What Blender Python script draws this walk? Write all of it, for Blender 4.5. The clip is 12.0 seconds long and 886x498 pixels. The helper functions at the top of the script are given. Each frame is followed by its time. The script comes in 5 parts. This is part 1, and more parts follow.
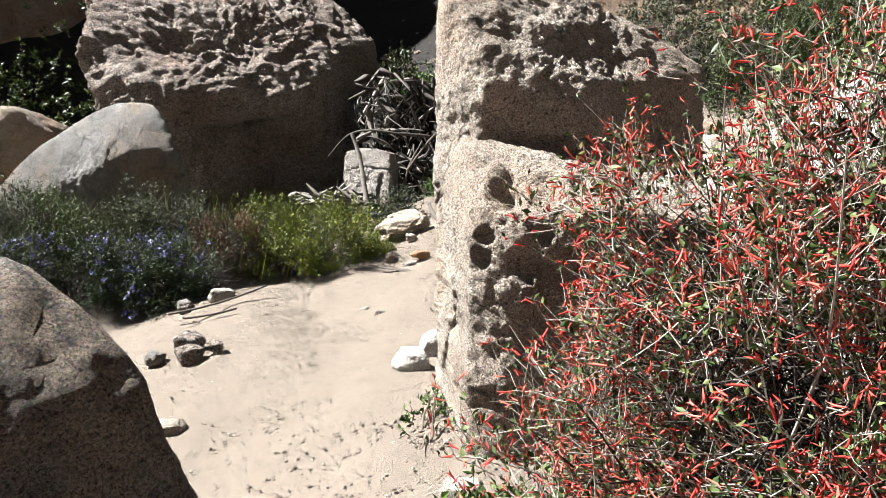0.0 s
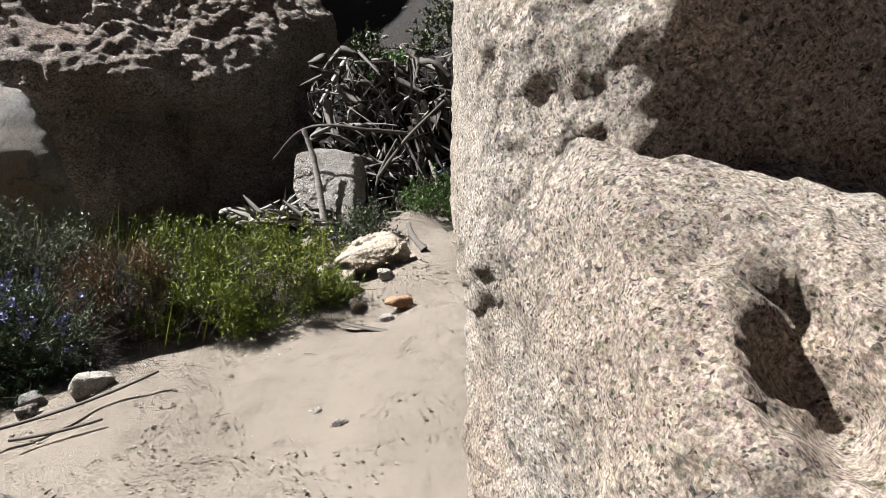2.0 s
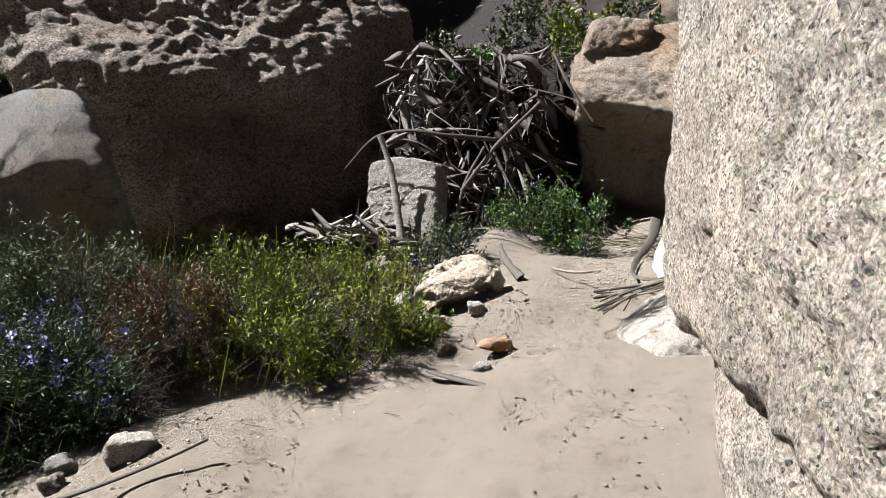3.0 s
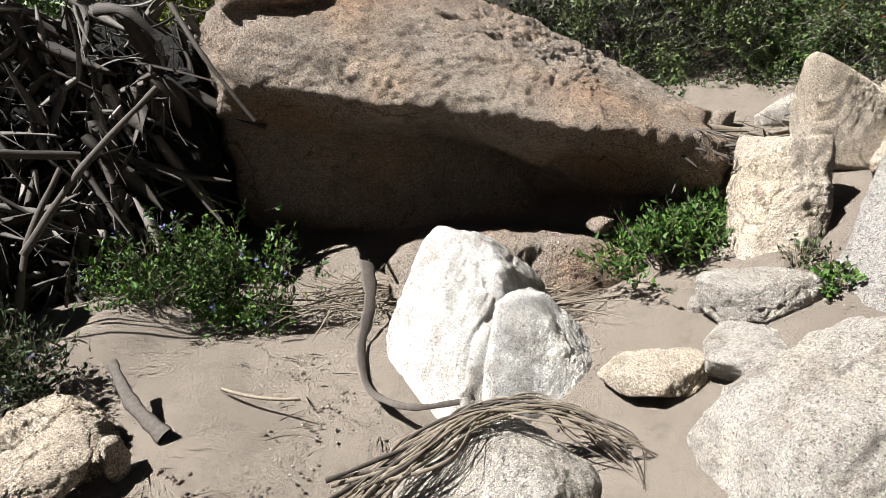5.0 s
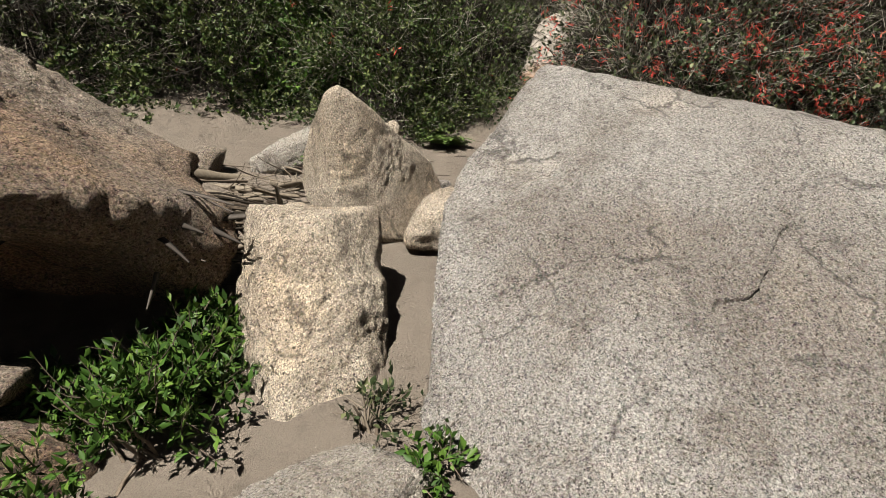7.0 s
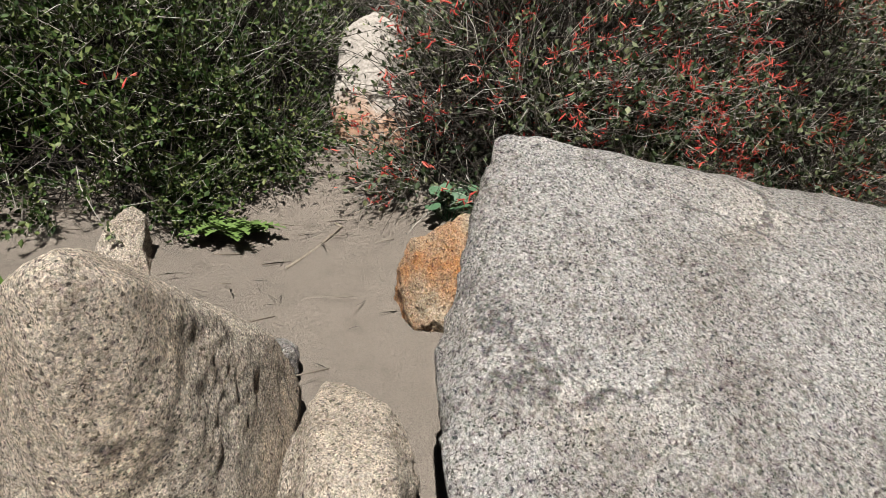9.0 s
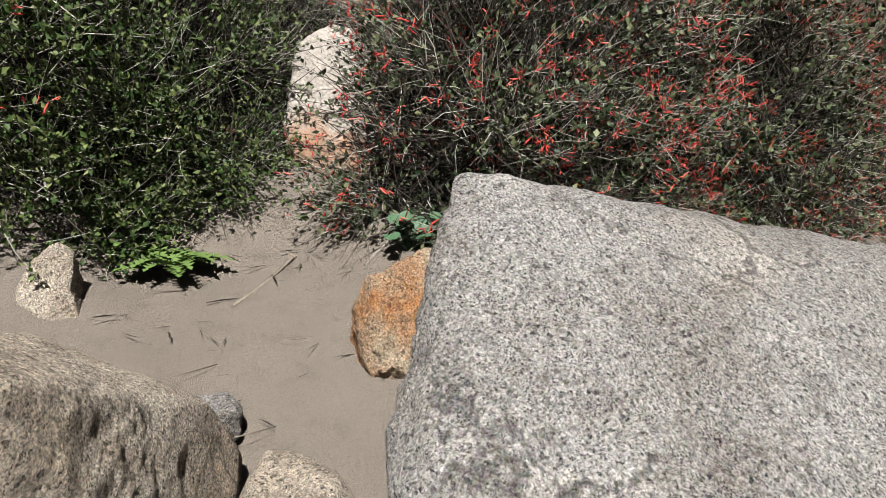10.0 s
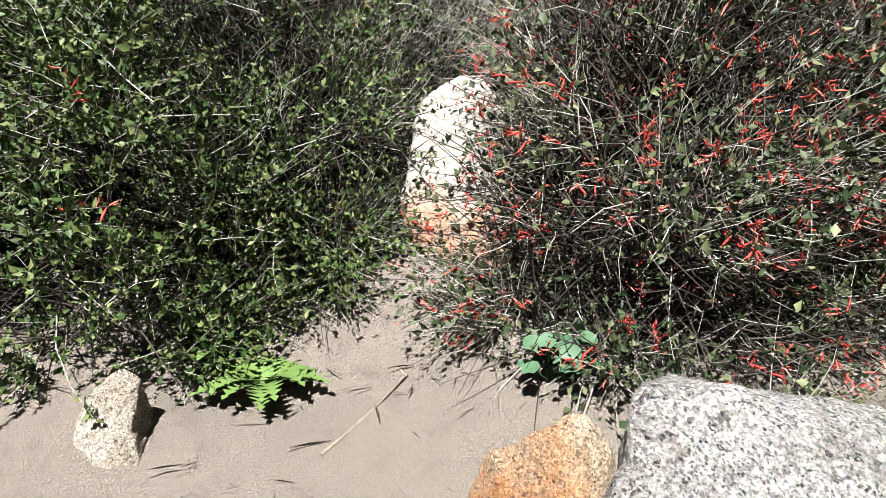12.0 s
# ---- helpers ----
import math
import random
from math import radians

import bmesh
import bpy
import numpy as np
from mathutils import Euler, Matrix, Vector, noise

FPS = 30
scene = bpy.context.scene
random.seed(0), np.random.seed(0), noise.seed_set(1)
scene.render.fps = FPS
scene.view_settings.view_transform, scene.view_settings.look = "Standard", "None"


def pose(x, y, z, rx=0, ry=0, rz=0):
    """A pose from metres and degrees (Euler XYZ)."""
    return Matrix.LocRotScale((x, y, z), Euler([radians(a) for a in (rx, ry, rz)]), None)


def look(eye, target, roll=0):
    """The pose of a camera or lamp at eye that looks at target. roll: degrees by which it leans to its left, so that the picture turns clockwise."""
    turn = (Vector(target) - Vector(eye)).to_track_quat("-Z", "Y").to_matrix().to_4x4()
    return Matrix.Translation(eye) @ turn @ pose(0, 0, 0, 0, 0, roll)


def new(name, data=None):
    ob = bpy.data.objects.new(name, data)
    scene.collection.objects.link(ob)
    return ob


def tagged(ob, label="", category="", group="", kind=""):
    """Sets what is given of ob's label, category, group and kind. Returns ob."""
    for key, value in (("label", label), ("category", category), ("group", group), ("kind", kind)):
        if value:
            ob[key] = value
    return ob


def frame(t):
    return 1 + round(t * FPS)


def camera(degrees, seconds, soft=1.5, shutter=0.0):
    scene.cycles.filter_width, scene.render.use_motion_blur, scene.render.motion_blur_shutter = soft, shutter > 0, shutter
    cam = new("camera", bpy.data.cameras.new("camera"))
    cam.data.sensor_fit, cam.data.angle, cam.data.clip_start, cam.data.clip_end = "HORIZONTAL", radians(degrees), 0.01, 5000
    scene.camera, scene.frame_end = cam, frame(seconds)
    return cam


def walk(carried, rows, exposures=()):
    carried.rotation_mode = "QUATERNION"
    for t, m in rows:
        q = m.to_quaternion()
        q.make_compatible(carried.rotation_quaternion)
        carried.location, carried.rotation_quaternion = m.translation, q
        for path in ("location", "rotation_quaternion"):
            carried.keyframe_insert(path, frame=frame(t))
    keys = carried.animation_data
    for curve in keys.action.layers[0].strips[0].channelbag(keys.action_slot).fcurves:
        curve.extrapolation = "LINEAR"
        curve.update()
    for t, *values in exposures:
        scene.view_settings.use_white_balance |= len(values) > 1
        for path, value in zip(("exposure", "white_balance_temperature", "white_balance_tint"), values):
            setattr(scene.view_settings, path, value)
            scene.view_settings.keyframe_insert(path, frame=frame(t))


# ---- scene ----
cam = camera(69.7, 12.0, soft=0.8)
PATH = [
    (0, (0.160, 0.503, 1.448), (0.074, 2.478, 1.147), -0.1),
    (0.5, (0.085, 1.064, 1.409), (0.099, 3.038, 1.091), -0.5),
    (1, (0.055, 1.559, 1.460), (0.095, 3.535, 1.150), -0.5),
    (1.5, (-0.030, 1.994, 1.514), (0.023, 3.970, 1.207), -0.4),
    (2, (-0.089, 2.539, 1.515), (-0.070, 4.514, 1.199), -0.2),
    (2.5, (-0.234, 2.884, 1.544), (-0.405, 4.856, 1.252), -0.2),
    (2.7, (-0.368, 3.058, 1.539), (-0.544, 5.028, 1.246), -0.0),
    (4.3, (-0.383, 4.991, 1.713), (-0.161, 6.945, 1.346), -3.3),
    (4.5, (-0.376, 5.147, 1.732), (0.027, 7.072, 1.372), -3.0),
    (4.9, (-0.223, 5.407, 1.775), (0.522, 7.217, 1.363), -2.1),
    (5, (-0.223, 5.530, 1.780), (0.648, 7.285, 1.379), -2.0),
    (5.5, (-0.090, 5.906, 1.827), (1.186, 7.400, 1.453), -0.5),
    (6, (0.091, 6.157, 1.862), (1.728, 7.256, 1.530), 1.0),
    (6.5, (0.475, 6.361, 1.823), (2.294, 7.118, 1.481), 2.0),
    (6.7, (0.652, 6.473, 1.863), (2.498, 7.160, 1.518), 2.1),
    (8.3, (2.233, 7.399, 1.913), (4.196, 7.576, 1.574), 1.8),
    (8.5, (2.357, 7.492, 2.038), (4.324, 7.546, 1.679), 0.5),
    (9, (2.477, 7.543, 2.237), (4.422, 7.238, 1.881), 0.5),
    (9.5, (2.557, 7.499, 2.307), (4.484, 7.096, 1.954), 0.3),
    (10, (2.633, 7.488, 2.310), (4.561, 7.087, 1.965), 0.3),
    (10.5, (2.897, 7.494, 2.337), (4.825, 7.090, 1.988), 0.3),
    (11, (3.073, 7.480, 2.508), (5.015, 7.117, 2.197), -0.3),
    (11.5, (3.145, 7.415, 2.525), (5.120, 7.256, 2.250), -0.7),
    (12, (3.224, 7.398, 2.513), (5.203, 7.441, 2.224), -0.8),
]
walk(cam, [(t, look(eye, target, roll)) for t, eye, target, roll in PATH],
     [(0.0, 2.78, 6500, 10), (1.0, 2.62, 6500, 10), (2.7, 2.36, 6300, 10), (4.3, 2.54, 6400, 10), (5.5, 1.92, 6600, 10), (6.0, 1.96, 6750, 10), (6.5, 1.62, 7000, 10), (6.7, 1.52, 7100, 10), (8.3, 1.36, 6800, 10), (9.5, 1.58, 6500, 10),
      (10.5, 1.58, 6450, 10), (11.0, 1.62, 6300, 10), (11.5, 1.68, 6300, 10), (12.0, 2.32, 6300, 10)])
# ---- light and exposure ----
SUN_AZ, SUN_EL = math.atan2(-0.98, 0.14), radians(53)
world = bpy.data.worlds.new("sky")
scene.world = world
world.use_nodes = True
wn = world.node_tree
sky = wn.nodes.new("ShaderNodeTexSky")
sky.sky_type, sky.sun_disc = "NISHITA", False
sky.sun_elevation, sky.sun_rotation = SUN_EL, SUN_AZ
wn.links.new(sky.outputs[0], wn.nodes["Background"].inputs[0])
wn.nodes["Background"].inputs[1].default_value = 0.0036
sun_dir = Vector((math.sin(SUN_AZ) * math.cos(SUN_EL), math.cos(SUN_AZ) * math.cos(SUN_EL), math.sin(SUN_EL)))
sun_data = bpy.data.lights.new("sun", "SUN")
sun_data.energy, sun_data.angle, sun_data.color = 5.0, radians(0.55), (1.0, 0.975, 0.945)
sun = new("sun", sun_data)
sun.matrix_world = look(sun_dir * 40, (0, 0, 0))


# ---- materials ----
class Nodes:
    """A short way to write a node material."""

    def __init__(self, name, rough=0.85):
        self.mat = bpy.data.materials.new(name)
        self.mat.use_nodes = True
        self.tree = self.mat.node_tree
        self.bsdf = self.tree.nodes["Principled BSDF"]
        self.bsdf.inputs["Roughness"].default_value = rough
        self.bsdf.inputs["Specular IOR Level"].default_value = 0.25
        self.co = self.tree.nodes.new("ShaderNodeTexCoord").outputs["Object"]

    def plug(self, socket, value):
        if isinstance(value, bpy.types.NodeSocket):
            self.tree.links.new(value, socket)
        else:
            socket.default_value = value

    def noise(self, scale, detail=4, rough=0.6, co=None, out=0):
        n = self.tree.nodes.new("ShaderNodeTexNoise")
        n.inputs["Scale"].default_value, n.inputs["Detail"].default_value, n.inputs["Roughness"].default_value = scale, detail, rough
        self.plug(n.inputs["Vector"], co or self.co)
        return n.outputs[out]

    def cells(self, scale, out="Color", feature="F1", co=None):
        n = self.tree.nodes.new("ShaderNodeTexVoronoi")
        n.feature = feature
        n.inputs["Scale"].default_value = scale
        self.plug(n.inputs["Vector"], co or self.co)
        if out == "Color":
            s = self.tree.nodes.new("ShaderNodeSeparateColor")
            self.plug(s.inputs[0], n.outputs["Color"])
            return s.outputs[0]
        return n.outputs[out]

    def stretch(self, x, y, z):
        n = self.tree.nodes.new("ShaderNodeMapping")
        n.inputs["Scale"].default_value = (x, y, z)
        self.plug(n.inputs["Vector"], self.co)
        return n.outputs[0]

    def ramp(self, value, *stops):
        n = self.tree.nodes.new("ShaderNodeValToRGB")
        while len(n.color_ramp.elements) < len(stops):
            n.color_ramp.elements.new(0.5)
        for e, (p, c) in zip(n.color_ramp.elements, stops):
            e.position = p
            e.color = (*c, 1) if isinstance(c, tuple) else (c, c, c, 1)
        self.plug(n.inputs[0], value)
        return n.outputs[0]

    def mix(self, fac, a, b, mode="MIX"):
        n = self.tree.nodes.new("ShaderNodeMix")
        n.data_type, n.blend_type = "RGBA", mode
        for socket, value in ((n.inputs[0], fac), (n.inputs[6], a), (n.inputs[7], b)):
            self.plug(socket, (*value, 1) if isinstance(value, tuple) else value)
        return n.outputs[2]

    def sums(self, op, a, b):
        n = self.tree.nodes.new("ShaderNodeMath")
        n.operation = op
        self.plug(n.inputs[0], a), self.plug(n.inputs[1], b)
        return n.outputs[0]

    def bump(self, height, strength, distance=0.01, under=None):
        n = self.tree.nodes.new("ShaderNodeBump")
        n.inputs["Strength"].default_value, n.inputs["Distance"].default_value = strength, distance
        self.plug(n.inputs["Height"], height)
        if under:
            self.plug(n.inputs["Normal"], under)
        return n.outputs[0]

    def done(self, colour, normal=None, rough=None):
        self.plug(self.bsdf.inputs["Base Color"], (*colour, 1) if isinstance(colour, tuple) else colour)
        if normal:
            self.plug(self.bsdf.inputs["Normal"], normal)
        if rough:
            self.plug(self.bsdf.inputs["Roughness"], rough)
        return self.mat

    def island(self):
        return self.tree.nodes.new("ShaderNodeNewGeometry").outputs["Random Per Island"]

    def each(self):
        return self.tree.nodes.new("ShaderNodeObjectInfo").outputs["Random"]


def granite(name, light, mid, dark, stain, grain=75, blotch=1.6, speck=0.5, relief=1.0, stain_at=0.55, edge=0.14, salt=0.65, cracks=2.0):
    """Coarse weathered granite: pale feldspar, mid grains and dark mica, with broad stains."""
    n = Nodes(name, 0.88)
    light, mid = tuple(min(0.75, 1.32 * k) for k in light), tuple(1.3 * k for k in mid)
    bent = n.tree.nodes.new("ShaderNodeMix")
    bent.data_type, bent.blend_type = "RGBA", "LINEAR_LIGHT"
    bent.inputs[0].default_value = 0.004
    n.plug(bent.inputs[6], n.co), n.plug(bent.inputs[7], n.noise(grain * 0.5, 2, 0.5, None, 1))
    co = bent.outputs[2]
    pale = tuple(min(0.9, 1.18 * k) for k in light)
    big = n.ramp(n.cells(grain * 1.35, co=co), (0.0, dark), (0.12 * speck * 2, dark), (0.2 * speck * 2, mid), (0.5, mid), (0.6, light), (0.8, light), (0.86, pale))
    small = n.ramp(n.cells(grain * 3.0, co=co), (0.0, dark), (0.14 * speck * 2, dark), (0.26 * speck * 2, mid), (0.6, light), (0.85, pale))
    c = n.mix(n.ramp(n.noise(grain * 0.22, 3), (0.4, 0.25), (0.6, 0.8)), big, small)
    c = n.mix(n.ramp(n.noise(blotch, 6, 0.62), (stain_at - 0.1, 0.0), (stain_at - 0.1 + edge + 0.1, 0.9)), c, n.mix(1.0, c, stain, "MULTIPLY"))
    c = n.mix(n.ramp(n.noise(blotch * 4, 7, 0.72), (0.36, 0.7), (0.54, 0.0)), c, n.mix(1.0, c, (0.5, 0.45, 0.41), "MULTIPLY"))
    c = n.mix(n.ramp(n.noise(blotch * 2.3, 6, 0.68), (0.53, 0.0), (0.66, 0.65)), c, n.mix(1.0, c, (1.45, 1.42, 1.36), "MULTIPLY"))
    warp = n.tree.nodes.new("ShaderNodeMix")
    warp.data_type, warp.blend_type = "RGBA", "LINEAR_LIGHT"
    warp.inputs[0].default_value = 0.16
    n.plug(warp.inputs[6], n.co), n.plug(warp.inputs[7], n.noise(3.0, 5, 0.65, None, 1))
    gap = n.cells(cracks, "Distance", "DISTANCE_TO_EDGE", warp.outputs[2])
    crack = n.sums("MULTIPLY", n.ramp(gap, (0.0, 1.0), (0.006 * cracks, 0.5), (0.011 * cracks, 0.0)), n.ramp(n.noise(1.7, 4, 0.6), (0.48, 0.0), (0.56, 1.0)))
    c = n.mix(n.sums("MULTIPLY", crack, 0.75), c, dark)
    c = n.mix(n.ramp(n.noise(blotch * 11, 6, 0.7), (0.6, 0.0), (0.7, 0.5)), c, dark)
    c = n.mix(salt, c, n.mix(1.0, c, n.ramp(n.noise(grain * 1.7, 4, 0.85), (0.36, 0.15), (0.5, 1.0), (0.62, 1.9)), "MULTIPLY"))
    c = n.mix(0.05, c, n.noise(grain * 0.8, 3, 0.7, None, 1), "LINEAR_LIGHT")
    h = n.bump(n.noise(9, 9, 0.75), 0.9 * relief, 0.09)
    h = n.bump(n.noise(26, 8, 0.85), 1.0 * relief, 0.05, h)
    h = n.bump(n.sums("SUBTRACT", 1.0, crack), 0.9, 0.03, h)
    h = n.bump(n.noise(70, 6, 0.85), 1.0 * relief, 0.025, h)
    h = n.bump(n.cells(grain * 0.8, "Distance", co=co), 0.4 * relief, 0.006, h)
    return n.done(c, h)


granite_tan = granite("tan granite", (0.380, 0.346, 0.306), (0.240, 0.211, 0.180), (0.046, 0.041, 0.036), (0.80, 0.68, 0.60), 95, 1.3, 0.45, 1.0)
granite_buff = granite("light buff granite", (0.535, 0.474, 0.396), (0.362, 0.309, 0.245), (0.073, 0.061, 0.048), (0.80, 0.70, 0.60), 115, 1.6, 0.45, 1.1)
granite_pale = granite("pale granite", (0.405, 0.384, 0.352), (0.300, 0.275, 0.243), (0.102, 0.093, 0.085), (0.86, 0.80, 0.72), 120, 1.6, 0.35, 1.1, salt=0.4)
granite_white = granite("bleached white granite", (0.60, 0.585, 0.555), (0.50, 0.48, 0.45), (0.24, 0.22, 0.20), (0.92, 0.88, 0.82), 110, 1.6, 0.30, 1.1, salt=0.25)
granite_grey = granite("grey granite", (0.405, 0.392, 0.374), (0.250, 0.237, 0.220), (0.040, 0.037, 0.036), (0.62, 0.575, 0.545), 112, 0.8, 0.46, 1.2, 0.53, 0.02)
granite_dark = granite("weathered brown granite", (0.325, 0.286, 0.258), (0.196, 0.170, 0.151), (0.036, 0.034, 0.030), (0.60, 0.50, 0.45), 34, 0.8, 0.6, 1.5)
# Its stain is tinted orange to paint in the overhang's warm bounce glow.
granite_cave = granite("buff stone", (0.312, 0.269, 0.227), (0.206, 0.170, 0.139), (0.057, 0.045, 0.037), (0.86, 0.60, 0.40), 85, 0.9, 0.5, 1.3)
granite_rust = granite("rusty granite", (0.470, 0.390, 0.290), (0.310, 0.225, 0.140), (0.090, 0.055, 0.035), (0.78, 0.42, 0.20), 130, 3.2, 0.35, 1.3, 0.50, 0.05, salt=0.4)
# Granite with sky-lit shade mixed into its colour: darker, less warm.
granite_shade = granite("shade-toned granite", (0.194, 0.194, 0.189), (0.131, 0.129, 0.126), (0.036, 0.036, 0.036), (0.95, 0.68, 0.46), 110, 0.9, 0.4, 0.9, 0.55, 0.06)


def rust_foot():
    """Pale granite whose foot is stained rusty by the soil."""
    n = Nodes("rust-stained granite", 0.88)
    c = n.mix(0.5, n.ramp(n.cells(90), (0.0, (0.10, 0.09, 0.08)), (0.3, (0.19, 0.17, 0.148)), (0.7, (0.25, 0.228, 0.20))), n.ramp(n.noise(60, 5, 0.8), (0.38, (0.10, 0.088, 0.075)), (0.58, (0.26, 0.238, 0.21))))
    sep = n.tree.nodes.new("ShaderNodeSeparateXYZ")
    n.plug(sep.inputs[0], n.co)
    edge = n.sums("ADD", sep.outputs[2], n.sums("MULTIPLY", n.noise(5, 6, 0.65), 0.7))
    c = n.mix(n.ramp(edge, (0.70, 0.9), (0.86, 0.0)), c, n.mix(0.75, c, (0.215, 0.100, 0.044)))
    return n.done(c, n.bump(n.noise(26, 6, 0.7), 0.55, 0.02))


granite_foot = rust_foot()


def sand_material():
    """Trodden decomposed-granite sand that turns to dark scree, deepened for shade, on the slopes beyond."""
    n = Nodes("sand", 0.95)
    c = n.mix(n.noise(2.2, 6, 0.65), (0.232, 0.197, 0.162), (0.312, 0.268, 0.223))
    c = n.mix(n.ramp(n.noise(240, 3, 0.8), (0.35, 0.6), (0.55, 0.0)), c, (0.116, 0.094, 0.075))
    c = n.mix(n.ramp(n.cells(130, "Distance"), (0.0, 0.55), (0.16, 0.0)), c, (0.279, 0.252, 0.218))
    c = n.mix(n.ramp(n.noise(9, 6, 0.7), (0.54, 0.0), (0.70, 0.4)), c, (0.116, 0.094, 0.075))
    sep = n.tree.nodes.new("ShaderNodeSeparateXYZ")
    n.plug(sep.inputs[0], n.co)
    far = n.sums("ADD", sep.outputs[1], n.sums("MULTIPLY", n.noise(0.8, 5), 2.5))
    # Dark gravel, taken nearly to black so the colour also carries slope shade.
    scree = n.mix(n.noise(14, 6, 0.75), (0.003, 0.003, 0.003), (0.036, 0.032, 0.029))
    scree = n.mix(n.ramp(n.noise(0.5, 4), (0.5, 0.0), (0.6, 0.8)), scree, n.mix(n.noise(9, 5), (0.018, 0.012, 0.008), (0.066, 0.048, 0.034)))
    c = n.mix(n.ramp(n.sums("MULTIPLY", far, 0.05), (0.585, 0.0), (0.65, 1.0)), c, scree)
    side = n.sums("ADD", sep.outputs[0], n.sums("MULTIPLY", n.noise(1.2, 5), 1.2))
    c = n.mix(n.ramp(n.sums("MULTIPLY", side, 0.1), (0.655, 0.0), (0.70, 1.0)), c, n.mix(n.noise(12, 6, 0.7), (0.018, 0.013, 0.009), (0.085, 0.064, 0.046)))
    b = n.bump(n.cells(6, "Distance"), 0.18, 0.03)
    b = n.bump(n.noise(1.0, 8, 0.7, n.stretch(9, 24, 16)), 0.9, 0.10, b)
    b = n.bump(n.noise(21, 9, 0.85), 1.0, 0.11, b)
    b = n.bump(n.noise(45, 6, 0.8), 1.0, 0.045, b)
    b = n.bump(n.noise(170, 4, 0.75), 0.8, 0.006, b)
    return n.done(c, b)


def leafy(name, a, b, c, rough=0.55):
    """Leaves of three greens, each leaf with its own shade, letting some light through."""
    n = Nodes(name, rough)
    n.bsdf.inputs["Specular IOR Level"].default_value = 0.2
    col = n.ramp(n.island(), (0.0, a), (0.5, b), (1.0, c))
    col = n.mix(n.ramp(n.noise(2.5, 3), (0.35, 0.0), (0.7, 0.6)), col, a)
    mat = n.done(col)
    thin = n.tree.nodes.new("ShaderNodeBsdfTranslucent")
    n.plug(thin.inputs[0], col)
    blend = n.tree.nodes.new("ShaderNodeMixShader")
    blend.inputs[0].default_value = 0.05
    n.plug(blend.inputs[1], n.bsdf.outputs[0]), n.plug(blend.inputs[2], thin.outputs[0])
    n.plug(n.tree.nodes["Material Output"].inputs[0], blend.outputs[0])
    return mat


def woody(name, pale, dark, rough=0.8):
    """Dead or bare wood, each piece its own shade, streaked along its length."""
    n = Nodes(name, rough)
    col = n.ramp(n.island(), (0.0, dark), (0.6, pale), (1.0, pale))
    col = n.mix(n.ramp(n.noise(55, 4, 0.7), (0.4, 0.5), (0.6, 0.0)), col, dark)
    return n.done(col, n.bump(n.noise(90, 4), 0.4, 0.004))


def frond_stuff():
    """Weathered palm fibre: grey to straw, streaked, each piece different."""
    n = Nodes("dead palm frond", 0.75)
    col = n.ramp(n.each(), (0.0, (0.010, 0.008, 0.007)), (0.5, (0.029, 0.025, 0.021)), (0.78, (0.090, 0.082, 0.073)), (1.0, (0.220, 0.208, 0.190)))
    streak = n.noise(1.0, 5, 0.7, n.stretch(3, 70, 70))
    col = n.mix(n.ramp(streak, (0.42, 0.6), (0.6, 0.0)), col, (0.044, 0.034, 0.027))
    return n.done(col, n.bump(streak, 0.6, 0.006))


sand = sand_material()
leaf_green = leafy("shrub leaf", (0.010, 0.024, 0.004), (0.034, 0.058, 0.013), (0.108, 0.124, 0.044))
leaf_olive = leafy("olive leaf", (0.008, 0.015, 0.005), (0.030, 0.046, 0.017), (0.115, 0.122, 0.060))
leaf_yellow = leafy("yellow-green leaf", (0.022, 0.038, 0.004), (0.076, 0.104, 0.008), (0.190, 0.195, 0.019))
leaf_bright = leafy("fresh green leaf", (0.010, 0.028, 0.004), (0.030, 0.074, 0.010), (0.080, 0.140, 0.024))
leaf_fresh = leafy("thistle leaf", (0.040, 0.074, 0.017), (0.072, 0.118, 0.030), (0.120, 0.168, 0.054))
leaf_round = leafy("blue-green round leaf", (0.022, 0.050, 0.024), (0.040, 0.082, 0.042), (0.070, 0.120, 0.070))
leaf_blue = leafy("grey-green leaf", (0.006, 0.014, 0.004), (0.018, 0.034, 0.011), (0.055, 0.076, 0.032))
leaf_rust = leafy("dry rusty leaf", (0.038, 0.017, 0.008), (0.085, 0.038, 0.017), (0.116, 0.077, 0.035))
petal_red = leafy("red petal", (0.240, 0.018, 0.015), (0.400, 0.050, 0.038), (0.500, 0.160, 0.115), 0.5)
petal_orange = leafy("orange-red petal", (0.123, 0.014, 0.008), (0.196, 0.031, 0.016), (0.237, 0.070, 0.037), 0.5)
petal_blue = leafy("lavender petal", (0.065, 0.065, 0.180), (0.112, 0.108, 0.235), (0.180, 0.174, 0.278), 0.5)
petal_yellow = leafy("yellow petal", (0.385, 0.265, 0.010), (0.409, 0.313, 0.014), (0.433, 0.337, 0.024), 0.5)
twig_pale = woody("pale twig", (0.340, 0.318, 0.282), (0.080, 0.070, 0.058))
twig_brown = woody("brown twig", (0.116, 0.092, 0.069), (0.035, 0.027, 0.021))
# Near-black twig: the shade inside the shrubs is put into its colour.
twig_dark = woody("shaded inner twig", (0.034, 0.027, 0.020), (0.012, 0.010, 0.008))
straw = woody("straw", (0.147, 0.125, 0.096), (0.061, 0.047, 0.035))
wood_grey = woody("driftwood", (0.058, 0.050, 0.043), (0.021, 0.017, 0.014))
frond_mat = frond_stuff()
# Leaf litter, blackened in colour to stand for shade between the fronds.
litter_mat = Nodes("litter with gap shade", 0.95)
